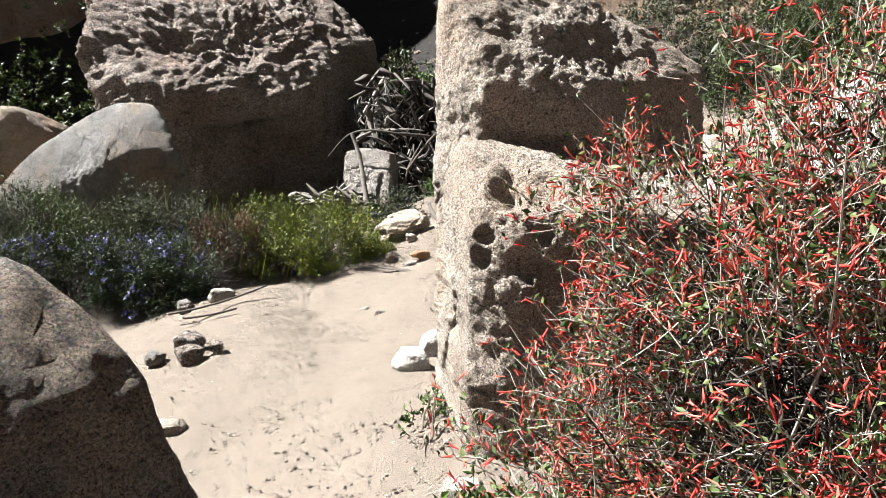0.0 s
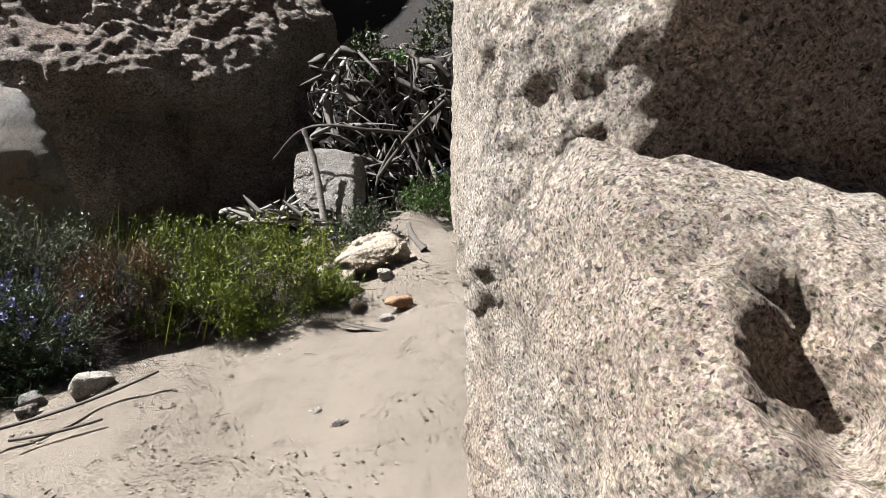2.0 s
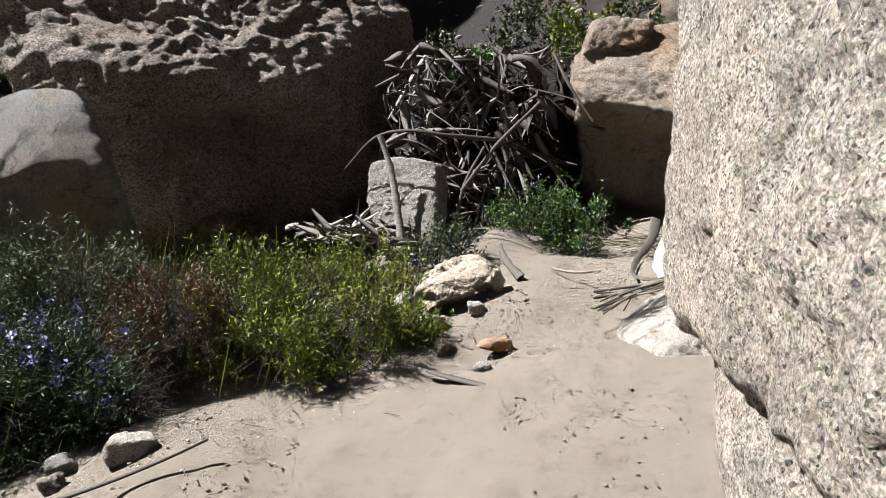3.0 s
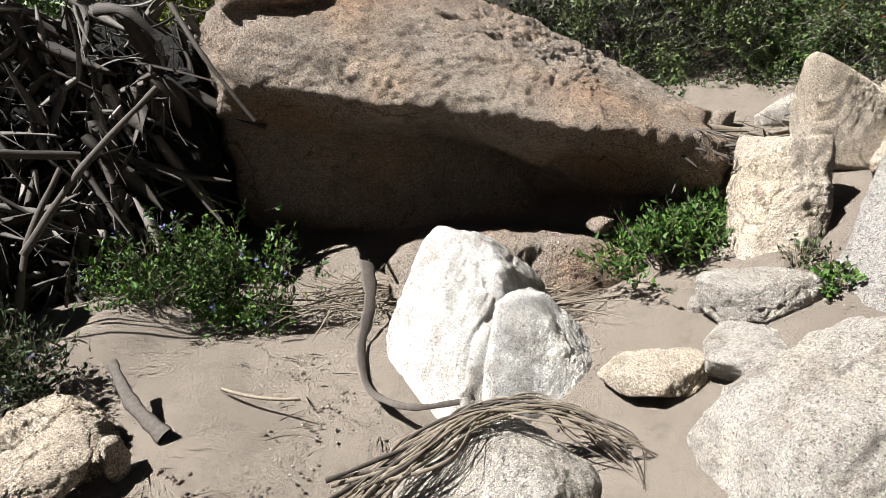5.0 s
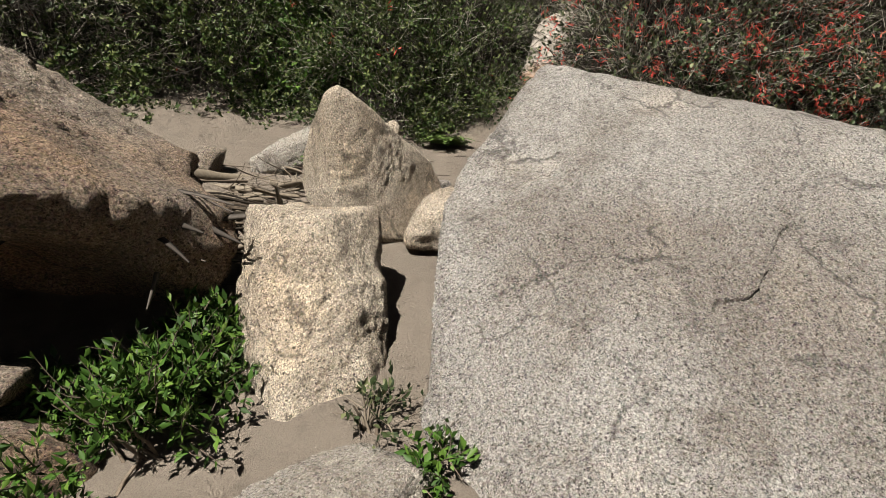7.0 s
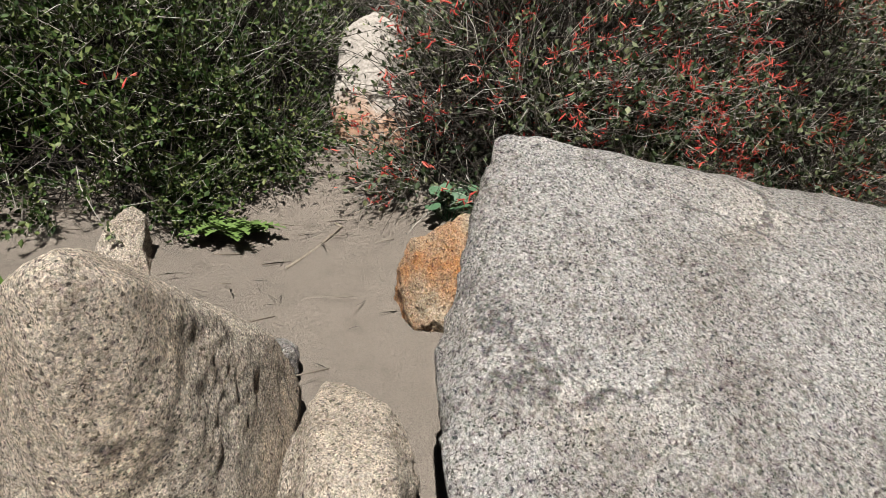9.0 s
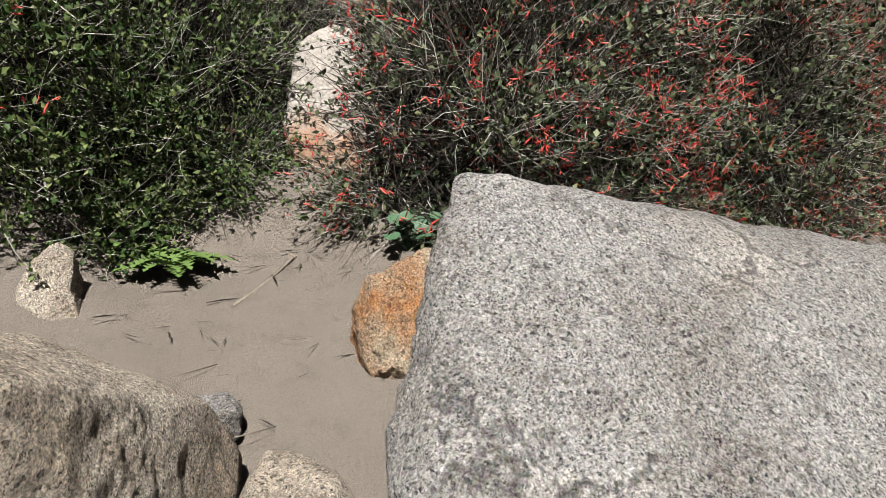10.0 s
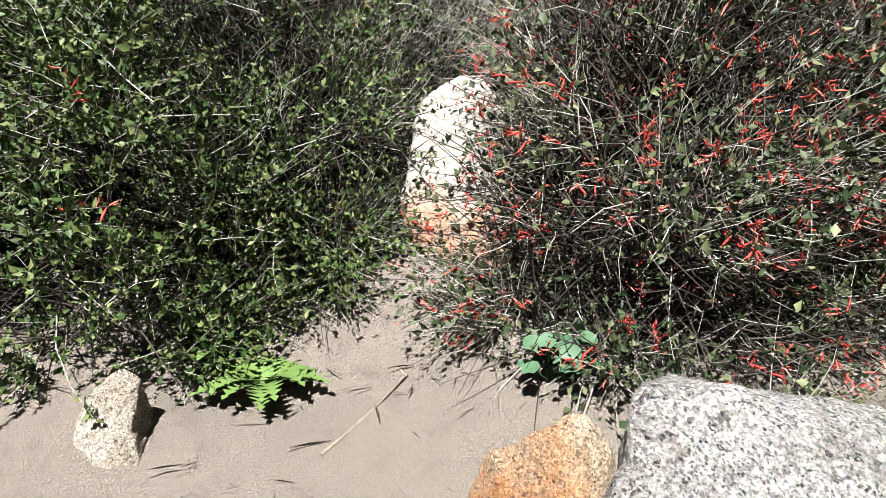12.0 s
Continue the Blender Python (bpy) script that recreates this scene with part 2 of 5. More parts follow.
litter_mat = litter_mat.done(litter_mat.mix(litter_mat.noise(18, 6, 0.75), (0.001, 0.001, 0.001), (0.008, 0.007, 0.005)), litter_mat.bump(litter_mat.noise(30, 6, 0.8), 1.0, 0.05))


# ---- mesh helpers ----
def hash3(i, j, k, seed):
    v = (i * 374761393 + j * 668265263 + k * 2147483647 + seed * 1274126177) & 0xFFFFFFFF
    v = ((v ^ (v >> 13)) * 1274126177) & 0xFFFFFFFF
    return ((v ^ (v >> 16)) & 0xFFFF) / 32767.5 - 1.0


def vnoise(p, scale, seed=0):
    """Smooth value noise, -1 to 1, at points p."""
    q = np.asarray(p, float) * scale + 1000.0
    i = np.floor(q).astype(np.int64)
    f = q - i
    f = f * f * f * (f * (f * 6 - 15) + 10)
    total = 0
    for a in (0, 1):
        for b in (0, 1):
            for c in (0, 1):
                w = (f[:, 0] if a else 1 - f[:, 0]) * (f[:, 1] if b else 1 - f[:, 1]) * (f[:, 2] if c else 1 - f[:, 2])
                total = total + w * hash3(i[:, 0] + a, i[:, 1] + b, i[:, 2] + c, seed)
    return total


def fbm(p, scale, octaves=4, gain=0.5, seed=0):
    total, amp = 0, 1.0
    for o in range(octaves):
        total = total + amp * vnoise(p, scale * 2 ** o, seed + o)
        amp *= gain
    return total


def mesh_np(name, verts, faces, smooth=False):
    """A mesh from an array of places and an array of faces with equal corners."""
    verts, faces = np.asarray(verts, np.float32), np.asarray(faces, np.int32)
    me = bpy.data.meshes.new(name)
    me.vertices.add(len(verts))
    me.vertices.foreach_set("co", verts.ravel())
    me.loops.add(faces.size)
    me.loops.foreach_set("vertex_index", faces.ravel())
    me.polygons.add(len(faces))
    me.polygons.foreach_set("loop_start", np.arange(len(faces), dtype=np.int32) * faces.shape[1])
    me.update(calc_edges=True)
    if smooth:
        me.polygons.foreach_set("use_smooth", np.ones(len(faces), bool))
    return me


def part(name, me, material, parent, label="", kind=""):
    ob = new(name, me)
    if not me.materials:
        me.materials.append(material)
    ob.parent = parent
    return tagged(ob, label=label, kind=kind)


def thing(name, place, label, category, group="", kind=""):
    ob = new(name)
    ob.location = place
    return tagged(ob, label, category, group, kind)


# ---- ground ----
GP = np.array([(0, .5, -.02), (-.5, 2.8, .03), (-1.8, 4.9, .06), (-.6, 5.6, .12), (.5, 5.4, .2), (-2.1, 6.1, .12), (-1.4, 7, .15), (-.45, 7.0, .27),
    (-.3, 8.0, .58), (.43, 8.17, .62), (1.0, 9.2, .66), (.9, 6.9, .45), (1.5, 7.1, .64), (1.9, 8.0, .80), (2.04, 7.4, .84), (2.15, 6.9, 1.0),
    (2.57, 7.25, 1.08), (3.3, 7.4, 1.32), (4.27, 7.74, 1.60), (4.97, 7.95, 1.76), (5.1, 7.55, 1.82), (4.9, 8.5, 1.85), (-3.4, 8, .4),
    (-5, 7, .4), (-.7, 9.2, .75), (5.5, 7.5, 2.26), (5.3, 7.2, 2.12), (5.9, 7.3, 2.4), (6, 8.4, 2.15), (6, 6.2, 2.15), (3, 4.5, .7), (1.5, 3, .2)])
def ground_z(x, y):
    x, y = np.asarray(x, float), np.asarray(y, float)
    plane = lambda a, b: -.25 + .245 * np.clip(a, -3, 6) + .075 * np.clip(b, -2, 10)
    d2 = (x[..., None] - GP[:, 0]) ** 2 + (y[..., None] - GP[:, 1]) ** 2
    w = 1 / (d2 + .06) ** 1.6
    res = GP[:, 2] - plane(GP[:, 0], GP[:, 1])
    near = (w * res).sum(-1) / (w.sum(-1) + .02)
    return plane(x, y) + near


def soft(v, k=1.0):
    return np.logaddexp(0, v / k) * k


def terrain(x, y):
    """The sandy wash, the slopes that shut it in and the hills beyond."""
    x, y = np.asarray(x, float), np.asarray(y, float)
    z = ground_z(x, y)
    rise = 0.62 * soft(y - 12.0 + 0.25 * np.clip(x, -8, 8), 0.7) + 0.55 * soft(x - 7.6, 0.6) + 0.30 * soft(-x - 12, 1.0) + 0.16 * soft(-y - 6, 1.0)
    return z + 45 * np.tanh(rise / 45)


def axis(lo, hi, step, reach):
    """Even steps from lo to hi, then wider and wider out to the reach."""
    mid = np.arange(lo, hi + step / 2, step)
    out = np.cumsum(step * 1.22 ** np.arange(1, 60))
    out = out[out < reach]
    return np.concatenate([lo - out[::-1], mid, hi + out])


gx, gy = axis(-5.0, 6.4, 0.055, 1500), axis(1.5, 10.2, 0.055, 1500)
X, Y = np.meshgrid(gx, gy)
flat = np.stack([X.ravel(), Y.ravel(), np.zeros(X.size)], 1)
near = np.clip(1.5 - np.hypot(flat[:, 0], flat[:, 1] - 5.5) / 14, 0, 1)
Z = terrain(flat[:, 0], flat[:, 1]) + near * (0.026 * fbm(flat, 2.2, 3) + 0.011 * fbm(flat, 4.2, 2, 0.5, 5))
Z += (1 - near) * 0.5 * fbm(flat, 0.25, 4, 0.5, 9)
flat[:, 2] = Z
nx, ny = len(gx), len(gy)
ii = (np.arange(ny - 1)[:, None] * nx + np.arange(nx - 1)).ravel()
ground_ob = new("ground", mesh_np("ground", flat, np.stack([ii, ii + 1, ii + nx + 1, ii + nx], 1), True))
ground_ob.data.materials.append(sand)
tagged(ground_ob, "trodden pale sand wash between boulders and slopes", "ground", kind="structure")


def on_ground(x, y):
    return float(terrain(x, y))


# ---- boulders ----
def ball(sub):
    bm = bmesh.new()
    bmesh.ops.create_icosphere(bm, subdivisions=sub, radius=1)
    v = np.array([w.co for w in bm.verts])
    f = np.array([[w.index for w in p.verts] for p in bm.faces])
    bm.free()
    return v / np.linalg.norm(v, axis=1)[:, None], f


BALLS = {s: ball(s) for s in (3, 4, 5, 6, 7)}


def unit_ball(pick, count):
    """Random points in a ball."""
    v = pick.normal(0, 1, (count, 3))
    return v / np.linalg.norm(v, axis=1, keepdims=True) * pick.random((count, 1)) ** 0.4


def boulder(name, label, corners, material, sub=6, blunt=16, rough=0.03, lumps=2.2, grain=0.006, dents=(), seed=1, category="boulder", group="", pits=0.0, strata=0.0, chips=18, chip=0.03, crags=(), flake=0.012, splits=3):
    """A boulder: one block or a list of blocks, each spanned by its corners, with blunted edges, broken facets (chips, at most chip deep), lumps, worn grain,
    hollows (place, radius, depth), flaked sheets, open splits and craggy stretches (place, radius, height, size of the blocks)."""
    facet = random.Random(seed)
    blocks = corners if isinstance(corners[0], list) else [corners]
    places, all_faces, base = [], [], 0
    for block in blocks:
        pts = [Vector(c) for c in block]
        mid = sum(pts, Vector()) / len(pts)
        bm = bmesh.new()
        for c in pts:
            bm.verts.new(c - mid)
        bmesh.ops.convex_hull(bm, input=bm.verts)
        planes = []
        for face in bm.faces:
            face.normal_update()
            nrm, d = face.normal.copy(), face.normal.dot(face.verts[0].co)
            if d < 0:
                nrm, d = -nrm, -d
            if face.calc_area() > 1e-5 and all(nrm.dot(q) < 0.992 for q, _ in planes):
                planes.append((nrm, max(d, 0.02)))
        bm.free()
        for _ in range(chips):
            nrm = Vector((facet.gauss(0, 1), facet.gauss(0, 1), facet.gauss(0, 0.8))).normalized()
            planes.append((nrm, max(0.02, max(nrm.dot(q - mid) for q in pts) * 0.99 - chip * facet.uniform(0.2, 1))))
        dirs, faces = BALLS[sub]
        dots = dirs @ np.array([p for p, _ in planes]).T
        inv = np.clip(dots, 0, None) / np.array([d for _, d in planes])
        most, sharp = inv.max(1), 2.6 * blunt
        r = 1 / (most * ((inv / most[:, None]) ** sharp).sum(1) ** (1 / sharp))
        p = dirs * r[:, None]
        w = p + np.array(mid)
        size = r.mean()
        bulge = size * rough * (fbm(w, lumps / size, 4, 0.55, seed) + 0.5 * np.abs(fbm(w, 2.5 * lumps / size, 3, 0.5, seed + 20)))
        bulge += size * rough * 0.45 * (1 - 2 * np.abs(fbm(w, 1.6 * lumps / size, 4, 0.6, seed + 60)))
        bulge += grain * fbm(w, 9, 4, 0.72, seed + 40)
        if sub > 4:
            lay_way = Vector((facet.gauss(0, 1), facet.gauss(0, 1), facet.gauss(0, 1.2))).normalized()
            sheet = 4 * ((w - np.array(mid)) @ np.array(lay_way) / size + 0.5 * fbm(w, 1.2 * lumps / size, 4, 0.55, seed + 110))
            saw = sheet - np.floor(sheet)
            worn = np.clip(2 * fbm(w, 1.4 / size, 2, 0.5, seed + 130) + 0.5, 0, 1)
            bulge += flake * size * worn * (np.where(saw < 0.88, saw / 0.88, (1 - saw) / 0.12) - 0.5)
            for _ in range(splits):
                nrm = Vector((facet.gauss(0, 1), facet.gauss(0, 1), facet.gauss(0, 0.7))).normalized()
                off = (w - np.array(mid)) @ np.array(nrm) - size * facet.uniform(-0.75, 0.75) + 0.10 * size * fbm(w, 2.2 / size, 4, 0.6, facet.randrange(999))
                open_part = np.clip(3 * fbm(w, 1.6 / size, 2, 0.5, facet.randrange(999)), 0, 1)
                bulge -= 0.035 * min(size, 0.9) * open_part * np.clip(1 - np.abs(off) / (0.012 + 0.012 * size), 0, 1)
        if strata:
            bulge += strata * fbm(w * (0.5, 0.5, 2.6) + (0, 0, 0.35) * w[:, :1], 2.2, 4, 0.6, seed + 90)
        if pits:
            bulge -= pits * np.clip(fbm(w, 4.5, 4, 0.65, seed + 80) - 0.4, 0, 1)
        for place, radius, depth in dents:
            away = np.linalg.norm((w - np.array(place)) / np.array(radius), axis=1) + 0.22 * vnoise(w, 3 / np.max(radius), seed)
            bulge -= depth * np.clip(1.1 - away, 0, 1) ** 0.5
        for place, radius, height, block in crags:
            pick = np.random.default_rng(seed + 7)
            seeds = np.array(place) + unit_ball(pick, int(3.0 * (radius / block) ** 2)) * radius * 1.2
            tilt = pick.normal(0, 0.35, seeds.shape)
            step = pick.uniform(-0.8, 0.8, len(seeds))
            near = np.linalg.norm(w - np.array(place), axis=1) < radius * 1.1
            q = w[near] + block * 0.16 * np.stack([fbm(w[near], 2 / block, 3, 0.6, seed + k) for k in (51, 52, 53)], 1)
            gap = ((q[:, None] - seeds[None]) ** 2).sum(2)
            own = gap.argmin(1)
            lean = ((q - seeds[own]) * tilt[own]).sum(1) / block
            fade = np.clip(2.2 * (1.1 - np.linalg.norm(w[near] - np.array(place), axis=1) / radius), 0, 1)
            bulge[near] += height * fade * np.clip(step[own] + lean, -1.6, 1)
        places.append(w + dirs * bulge[:, None])
        all_faces.append(faces + base)
        base += len(w)
    w = np.concatenate(places)
    foot = np.array(((w[:, 0].min() + w[:, 0].max()) / 2, (w[:, 1].min() + w[:, 1].max()) / 2, w[:, 2].min()))
    ob = new(name, mesh_np(name, w - foot, np.concatenate(all_faces), True))
    ob.data.materials.append(material)
    ob.location = foot
    return tagged(ob, label, category, group)


boulder("boulder", "tall tan granite boulder with hollows, beside the path", [
    [(.16, 3.07, -.1), (.165, 3.07, 1.2), (.15, 3.30, 1.40), (.12, 3.48, 1.54), (-.02, 3.72, -.1), (-.01, 3.78, 1.4), (.02, 4.7, 1.5), (.3, 4.7, -.1), (.42, 3.00, 1.21), (.75, 2.98, 1.2), (1.15, 3.02, 1.16),
     (.42, 3.25, 1.41), (.48, 3.46, 1.48), (.95, 3.6, 1.38), (.75, 3.12, -.1), (1.3, 3.3, -.1), (1.38, 3.6, 1.2), (1.6, 4.2, 0), (1.5, 4.8, .8), (1.5, 5, 0)],
    [(.13, 3.47, 1.30), (.115, 3.50, 1.60), (.21, 3.40, 1.68), (.21, 3.44, 1.92), (.09, 3.55, 1.95), (-.02, 3.7, 1.2), (-.03, 4.72, 1.2), (.05, 3.58, 2.2), (-.01, 3.9, 2.28), (-.03, 4.7, 2.25), (.25, 3.66, 2.28), (.55, 3.86, 2.33), (.45, 3.42, 1.66), (.62, 3.46, 1.70), (.6, 3.62, 1.98), (.5, 3.47, 1.25),
     (.9, 3.72, 1.72), (.95, 3.60, 1.25), (1.0, 3.98, 2.12), (1.42, 4.05, 1.9), (1.5, 4.2, 1.1), (1.1, 4.8, 1.8), (.35, 4.8, 2.2), (1.4, 4.9, 1.1)]],
    granite_tan, 7, 44, 0.008, 4.2, 0.010,
    [((.285, 3.13, 1.31), (.06, .13, .085), .11), ((.31, 3.10, 1.25), (.07, .08, .035), .06), ((.215, 3.05, 1.115), (.034, .08, .034), .06), ((.205, 3.06, 1.02), (.030, .08, .034), .055), ((.46, 3.02, 1.12), (.04, .09, .04), .05), ((.62, 3.0, .98), (.16, .14, .07), .07)],
    3, strata=.010, chips=40, chip=.022, flake=.010, crags=[((.75, 3.0, .95), .50, .040, .07), ((.75, 3.6, 1.85), .50, .024, .22), ((.5, 3.2, 1.35), .3, .010, .05)])
boulder("boulder", "huge weathered brown boulder with cave-like hollows", [
    (-5.25, 9.3, 3.0), (-4.8, 8.95, 2.0), (-3.6, 9.1, 2.2), (-2.25, 10.7, 2.95), (-2.35, 10.05, 2.2), (-2.75, 10.75, 1.5), (-3.5, 11.3, 3.9), (-2.8, 12.1, .3), (-4.4, 11.7, .3), (-5.3, 11.9, .2),
    (-1.5, 13, .3), (-1.5, 12.5, 3.4), (-3, 13.5, 4.9), (-5.9, 12.5, 5.6), (-5.9, 11.2, 4.9), (-6.3, 13, .5)],
    granite_dark, 7, 34, 0.040, 3.6, 0.020,
    [((-4.85, 9.35, 2.8), .35, .2), ((-4.1, 9.7, 2.95), .4, .2), ((-3.4, 10.0, 2.85), .35, .1), ((-3.4, 10.1, 1.2), (1.3, 1.0, .8), .8), ((-2.5, 10.6, 1.2), (.8, .9, .8), .7), ((-4.6, 9.8, 1.0), (.9, .9, .7), .5)], 5, strata=.02, chips=50, chip=.16, flake=.022, splits=6, crags=[((-3.6, 9.9, 2.6), 2.6, .045, .60)])
boulder("boulder", "smooth rounded boulder behind the shrubs, coloured blue-grey as if shaded", [
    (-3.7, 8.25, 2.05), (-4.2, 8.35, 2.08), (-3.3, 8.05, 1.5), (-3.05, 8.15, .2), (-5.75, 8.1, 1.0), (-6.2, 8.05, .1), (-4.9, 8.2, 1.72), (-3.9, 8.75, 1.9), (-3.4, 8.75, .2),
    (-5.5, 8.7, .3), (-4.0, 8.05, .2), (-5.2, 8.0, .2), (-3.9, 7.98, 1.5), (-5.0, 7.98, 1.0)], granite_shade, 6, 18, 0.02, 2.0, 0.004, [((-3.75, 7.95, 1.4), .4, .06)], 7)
boulder("boulder", "buff boulder with a sunlit white top in grass", [
    (-8.9, 11.3, 2.3), (-7.6, 11.2, 2.25), (-7.0, 11.3, 1.7), (-6.9, 11.2, .7), (-9, 11, .7), (-9.2, 12.2, 2.0), (-7.2, 12.3, 1.9), (-7, 12.3, .6), (-9.2, 12.3, .6)],
    granite_cave, 5, 14, 0.03, 2.5, 0.01, (), 9)
boulder("boulder", "boulder beside the start of the path, coloured dark as if shaded", [
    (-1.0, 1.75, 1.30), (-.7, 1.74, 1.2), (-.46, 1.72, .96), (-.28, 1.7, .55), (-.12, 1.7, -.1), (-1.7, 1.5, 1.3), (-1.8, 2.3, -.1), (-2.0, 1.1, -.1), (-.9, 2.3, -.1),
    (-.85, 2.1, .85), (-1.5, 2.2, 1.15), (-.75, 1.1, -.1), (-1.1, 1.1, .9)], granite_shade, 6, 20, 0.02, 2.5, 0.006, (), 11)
boulder("boulder", "huge buff granite boulder overhanging a dark hollow", [
    (.35, 9.35, 2.0), (1.2, 8.75, 1.84), (1.95, 8.28, 1.72), (2.6, 8.02, 1.62), (2.85, 7.95, 1.52), (2.75, 8.1, 1.3), (3.4, 8.9, 1.85), (3.2, 8.4, 1.7), (.3, 9.6, 2.45), (1.2, 9.7, 2.72),
    (1.5, 10.9, 2.85), (2.45, 10.3, 2.78), (2.6, 9.8, 2.5), (2.85, 9.3, 2.2), (.5, 11.5, 2.3), (3.4, 10, 1.9), (.9, 11.5, .5), (2.4, 11.1, .6), (3.3, 9.7, 1.0), (3.3, 10.8, .9), (.8, 11.8, .5)],
    granite_cave, 7, 44, 0.020, 4.4, 0.012, [((1.5, 9.2, 1.30), (.8, .8, .5), .75), ((2.3, 8.75, 1.2), (.6, .6, .42), .6), ((.7, 9.8, 1.35), (.7, .7, .6), .75), ((2.0, 9.1, 2.25), (.12, .05, .05), .05)], 13, strata=.026, chips=40, chip=.08, flake=.026, splits=8, crags=[((1.7, 9.0, 2.0), 1.7, .010, .40)])
boulder("boulder", "rough block perched on the overhanging boulder", [
    (.38, 9.45, 2.42), (.95, 9.4, 2.5), (1.05, 9.5, 2.72), (.5, 9.5, 2.75), (.4, 10, 2.4), (1.1, 10, 2.5), (.9, 10.1, 2.85), (.5, 10, 2.8)], granite_cave, 5, 12, 0.04, 2.5, 0.01, (), 15)
boulder("boulder", "bright white pointed granite boulder on the sand", [
    [(0.98, 8.28, 1.17), (1.08, 8.22, 1.29), (1.34, 8.18, 1.22), (0.80, 8.22, 0.88), (0.77, 8.15, 0.76), (0.71, 7.80, 0.60), (0.79, 7.55, 0.64), (1.28, 7.95, 1.09), (1.71, 8.20, 0.93), (.78, 8.1, .45), (.80, 7.7, .45), (1.0, 8.7, .5), (1.3, 8.6, 1.0), (1.6, 8.5, .5), (1.5, 8.0, .5), (1.3, 7.6, .45)],
    [(1.15, 7.74, 1.05), (1.47, 7.88, 0.97), (1.65, 7.82, 0.78), (1.73, 7.68, 0.50), (1.68, 7.60, 0.38), (0.96, 7.58, 0.82), (0.88, 7.50, 0.71), (1.6, 7.44, .5), (1.82, 7.8, .5), (1.12, 7.46, .45), (1.4, 8.2, .5), (1.5, 8.1, .95), (1.2, 7.9, .9)]],
    granite_white, 6, 24, 0.014, 2.6, 0.007, (), 17, splits=2)
boulder("boulder", "low pale granite boulder with dry fronds lying on it", [
    (.66, 7.34, .75), (.94, 7.3, .73), (1.16, 7.1, .56), (.36, 7.24, .5), (.30, 7.1, .3), (.5, 6.85, .35), (.85, 6.8, .4), (1.15, 6.95, .35), (.5, 7.5, .45), (1.1, 7.5, .45), (.8, 6.95, .65)],
    granite_pale, 6, 16, 0.02, 2.6, 0.008, (), 19)
boulder("boulder", "large pale granite boulder with a broad ridge", [
    (1.42, 7.02, .72), (1.38, 6.9, .5), (2.16, 6.76, 1.06), (2.1, 6.55, 1.13), (1.75, 6.85, 1.0), (1.2, 6.5, .4), (1.35, 6.55, .88), (1.5, 6.1, .4), (2.1, 6.2, .5), (2.2, 6.3, 1.06), (1.8, 6.28, 1.0), (2.5, 6.6, .9), (2.4, 6.8, .7)],
    granite_pale, 6, 24, 0.016, 2.4, 0.010, (), 21, chips=24, chip=.04, flake=.03, splits=5, crags=[((1.7, 6.6, .95), .5, .018, .16)])
boulder("boulder", "small pale boulder against the great slab", [
    (2.15, 5.95, .95), (2.4, 5.98, 1.0), (2.05, 5.8, .4), (2.1, 6.05, .5), (2.5, 6.05, .5), (2.5, 5.6, .5), (2.1, 5.6, .5), (2.2, 5.65, .95), (2.45, 5.7, 1.02)], granite_pale, 5, 16, 0.03, 2.4, 0.006, (), 22)
boulder("boulder", "great sloping slab of speckled grey granite", [
    (2.12, 6.7, .85), (2.50, 7.20, 1.06), (2.74, 7.27, 1.26), (2.98, 7.31, 1.44), (3.12, 7.37, 1.54), (3.3, 7.39, 1.67), (2.6, 7.05, .7), (3.64, 7.38, 1.88), (3.6, 7.2, 1.0), (3.97, 7.2, 2.25), (4.2, 7.0, 2.17), (4.1, 6.5, 2.1), (3.9, 6.1, 1.95), (3.9, 5.6, 1.95), (3.7, 5.0, 1.8), (4.6, 7.0, 1.3),
    (4.6, 5.0, 1.3), (2.1, 6.0, .85), (2.1, 5.2, .8), (2.2, 5.2, .3), (2.2, 6.8, .4)], granite_grey, 7, 60, 0.006, 3.4, 0.008, [((3.5, 6.9, 1.85), (.25, .04, .3), .02), ((2.9, 6.6, 1.25), (.3, .03, .2), .02)], 23, strata=.010, chips=40, chip=.010, flake=.010, splits=7, crags=[((3.95, 7.1, 2.15), .4, .012, .12), ((3.3, 7.3, 1.6), .45, .012, .12)])
boulder("boulder", "upright post-shaped tan boulder in the sand", [
    (2.38, 7.55, .85), (2.6, 7.3, .85), (2.93, 7.5, .9), (2.62, 7.95, .85), (2.74, 7.92, 1.62), (2.76, 7.64, 1.64), (3.1, 7.58, 1.62), (3.26, 7.76, 1.60), (3.0, 8.08, 1.6), (3.12, 7.75, 1.0)],
    granite_buff, 6, 22, 0.018, 2.6, 0.008, (), 25, strata=.012, chips=30, chip=.04)
boulder("boulder", "three-cornered tan granite boulder with a pointed top", [
    (3.30, 7.91, 2.05), (3.36, 7.98, 2.07), (3.45, 7.90, 2.06), (3.38, 7.86, 2.05), (3.38, 7.91, 2.095), (3.84, 7.99, 1.97), (3.88, 7.89, 1.89), (3.85, 7.77, 1.83), (3.97, 7.70, 1.76), (4.06, 7.65, 1.60), (3.64, 7.68, 1.40), (3.50, 7.81, 1.83), (3.46, 7.81, 1.71), (3.42, 7.92, 1.45),
     (3.52, 8.14, 1.56), (3.66, 8.28, 1.66), (3.66, 8.24, 1.82), (3.9, 8.2, 1.45), (4.0, 7.95, 1.7), (3.56, 7.95, 1.38)],
    granite_buff, 6, 22, 0.010, 2.4, 0.005, (), 27, chips=24, chip=.02, flake=.006, splits=1)
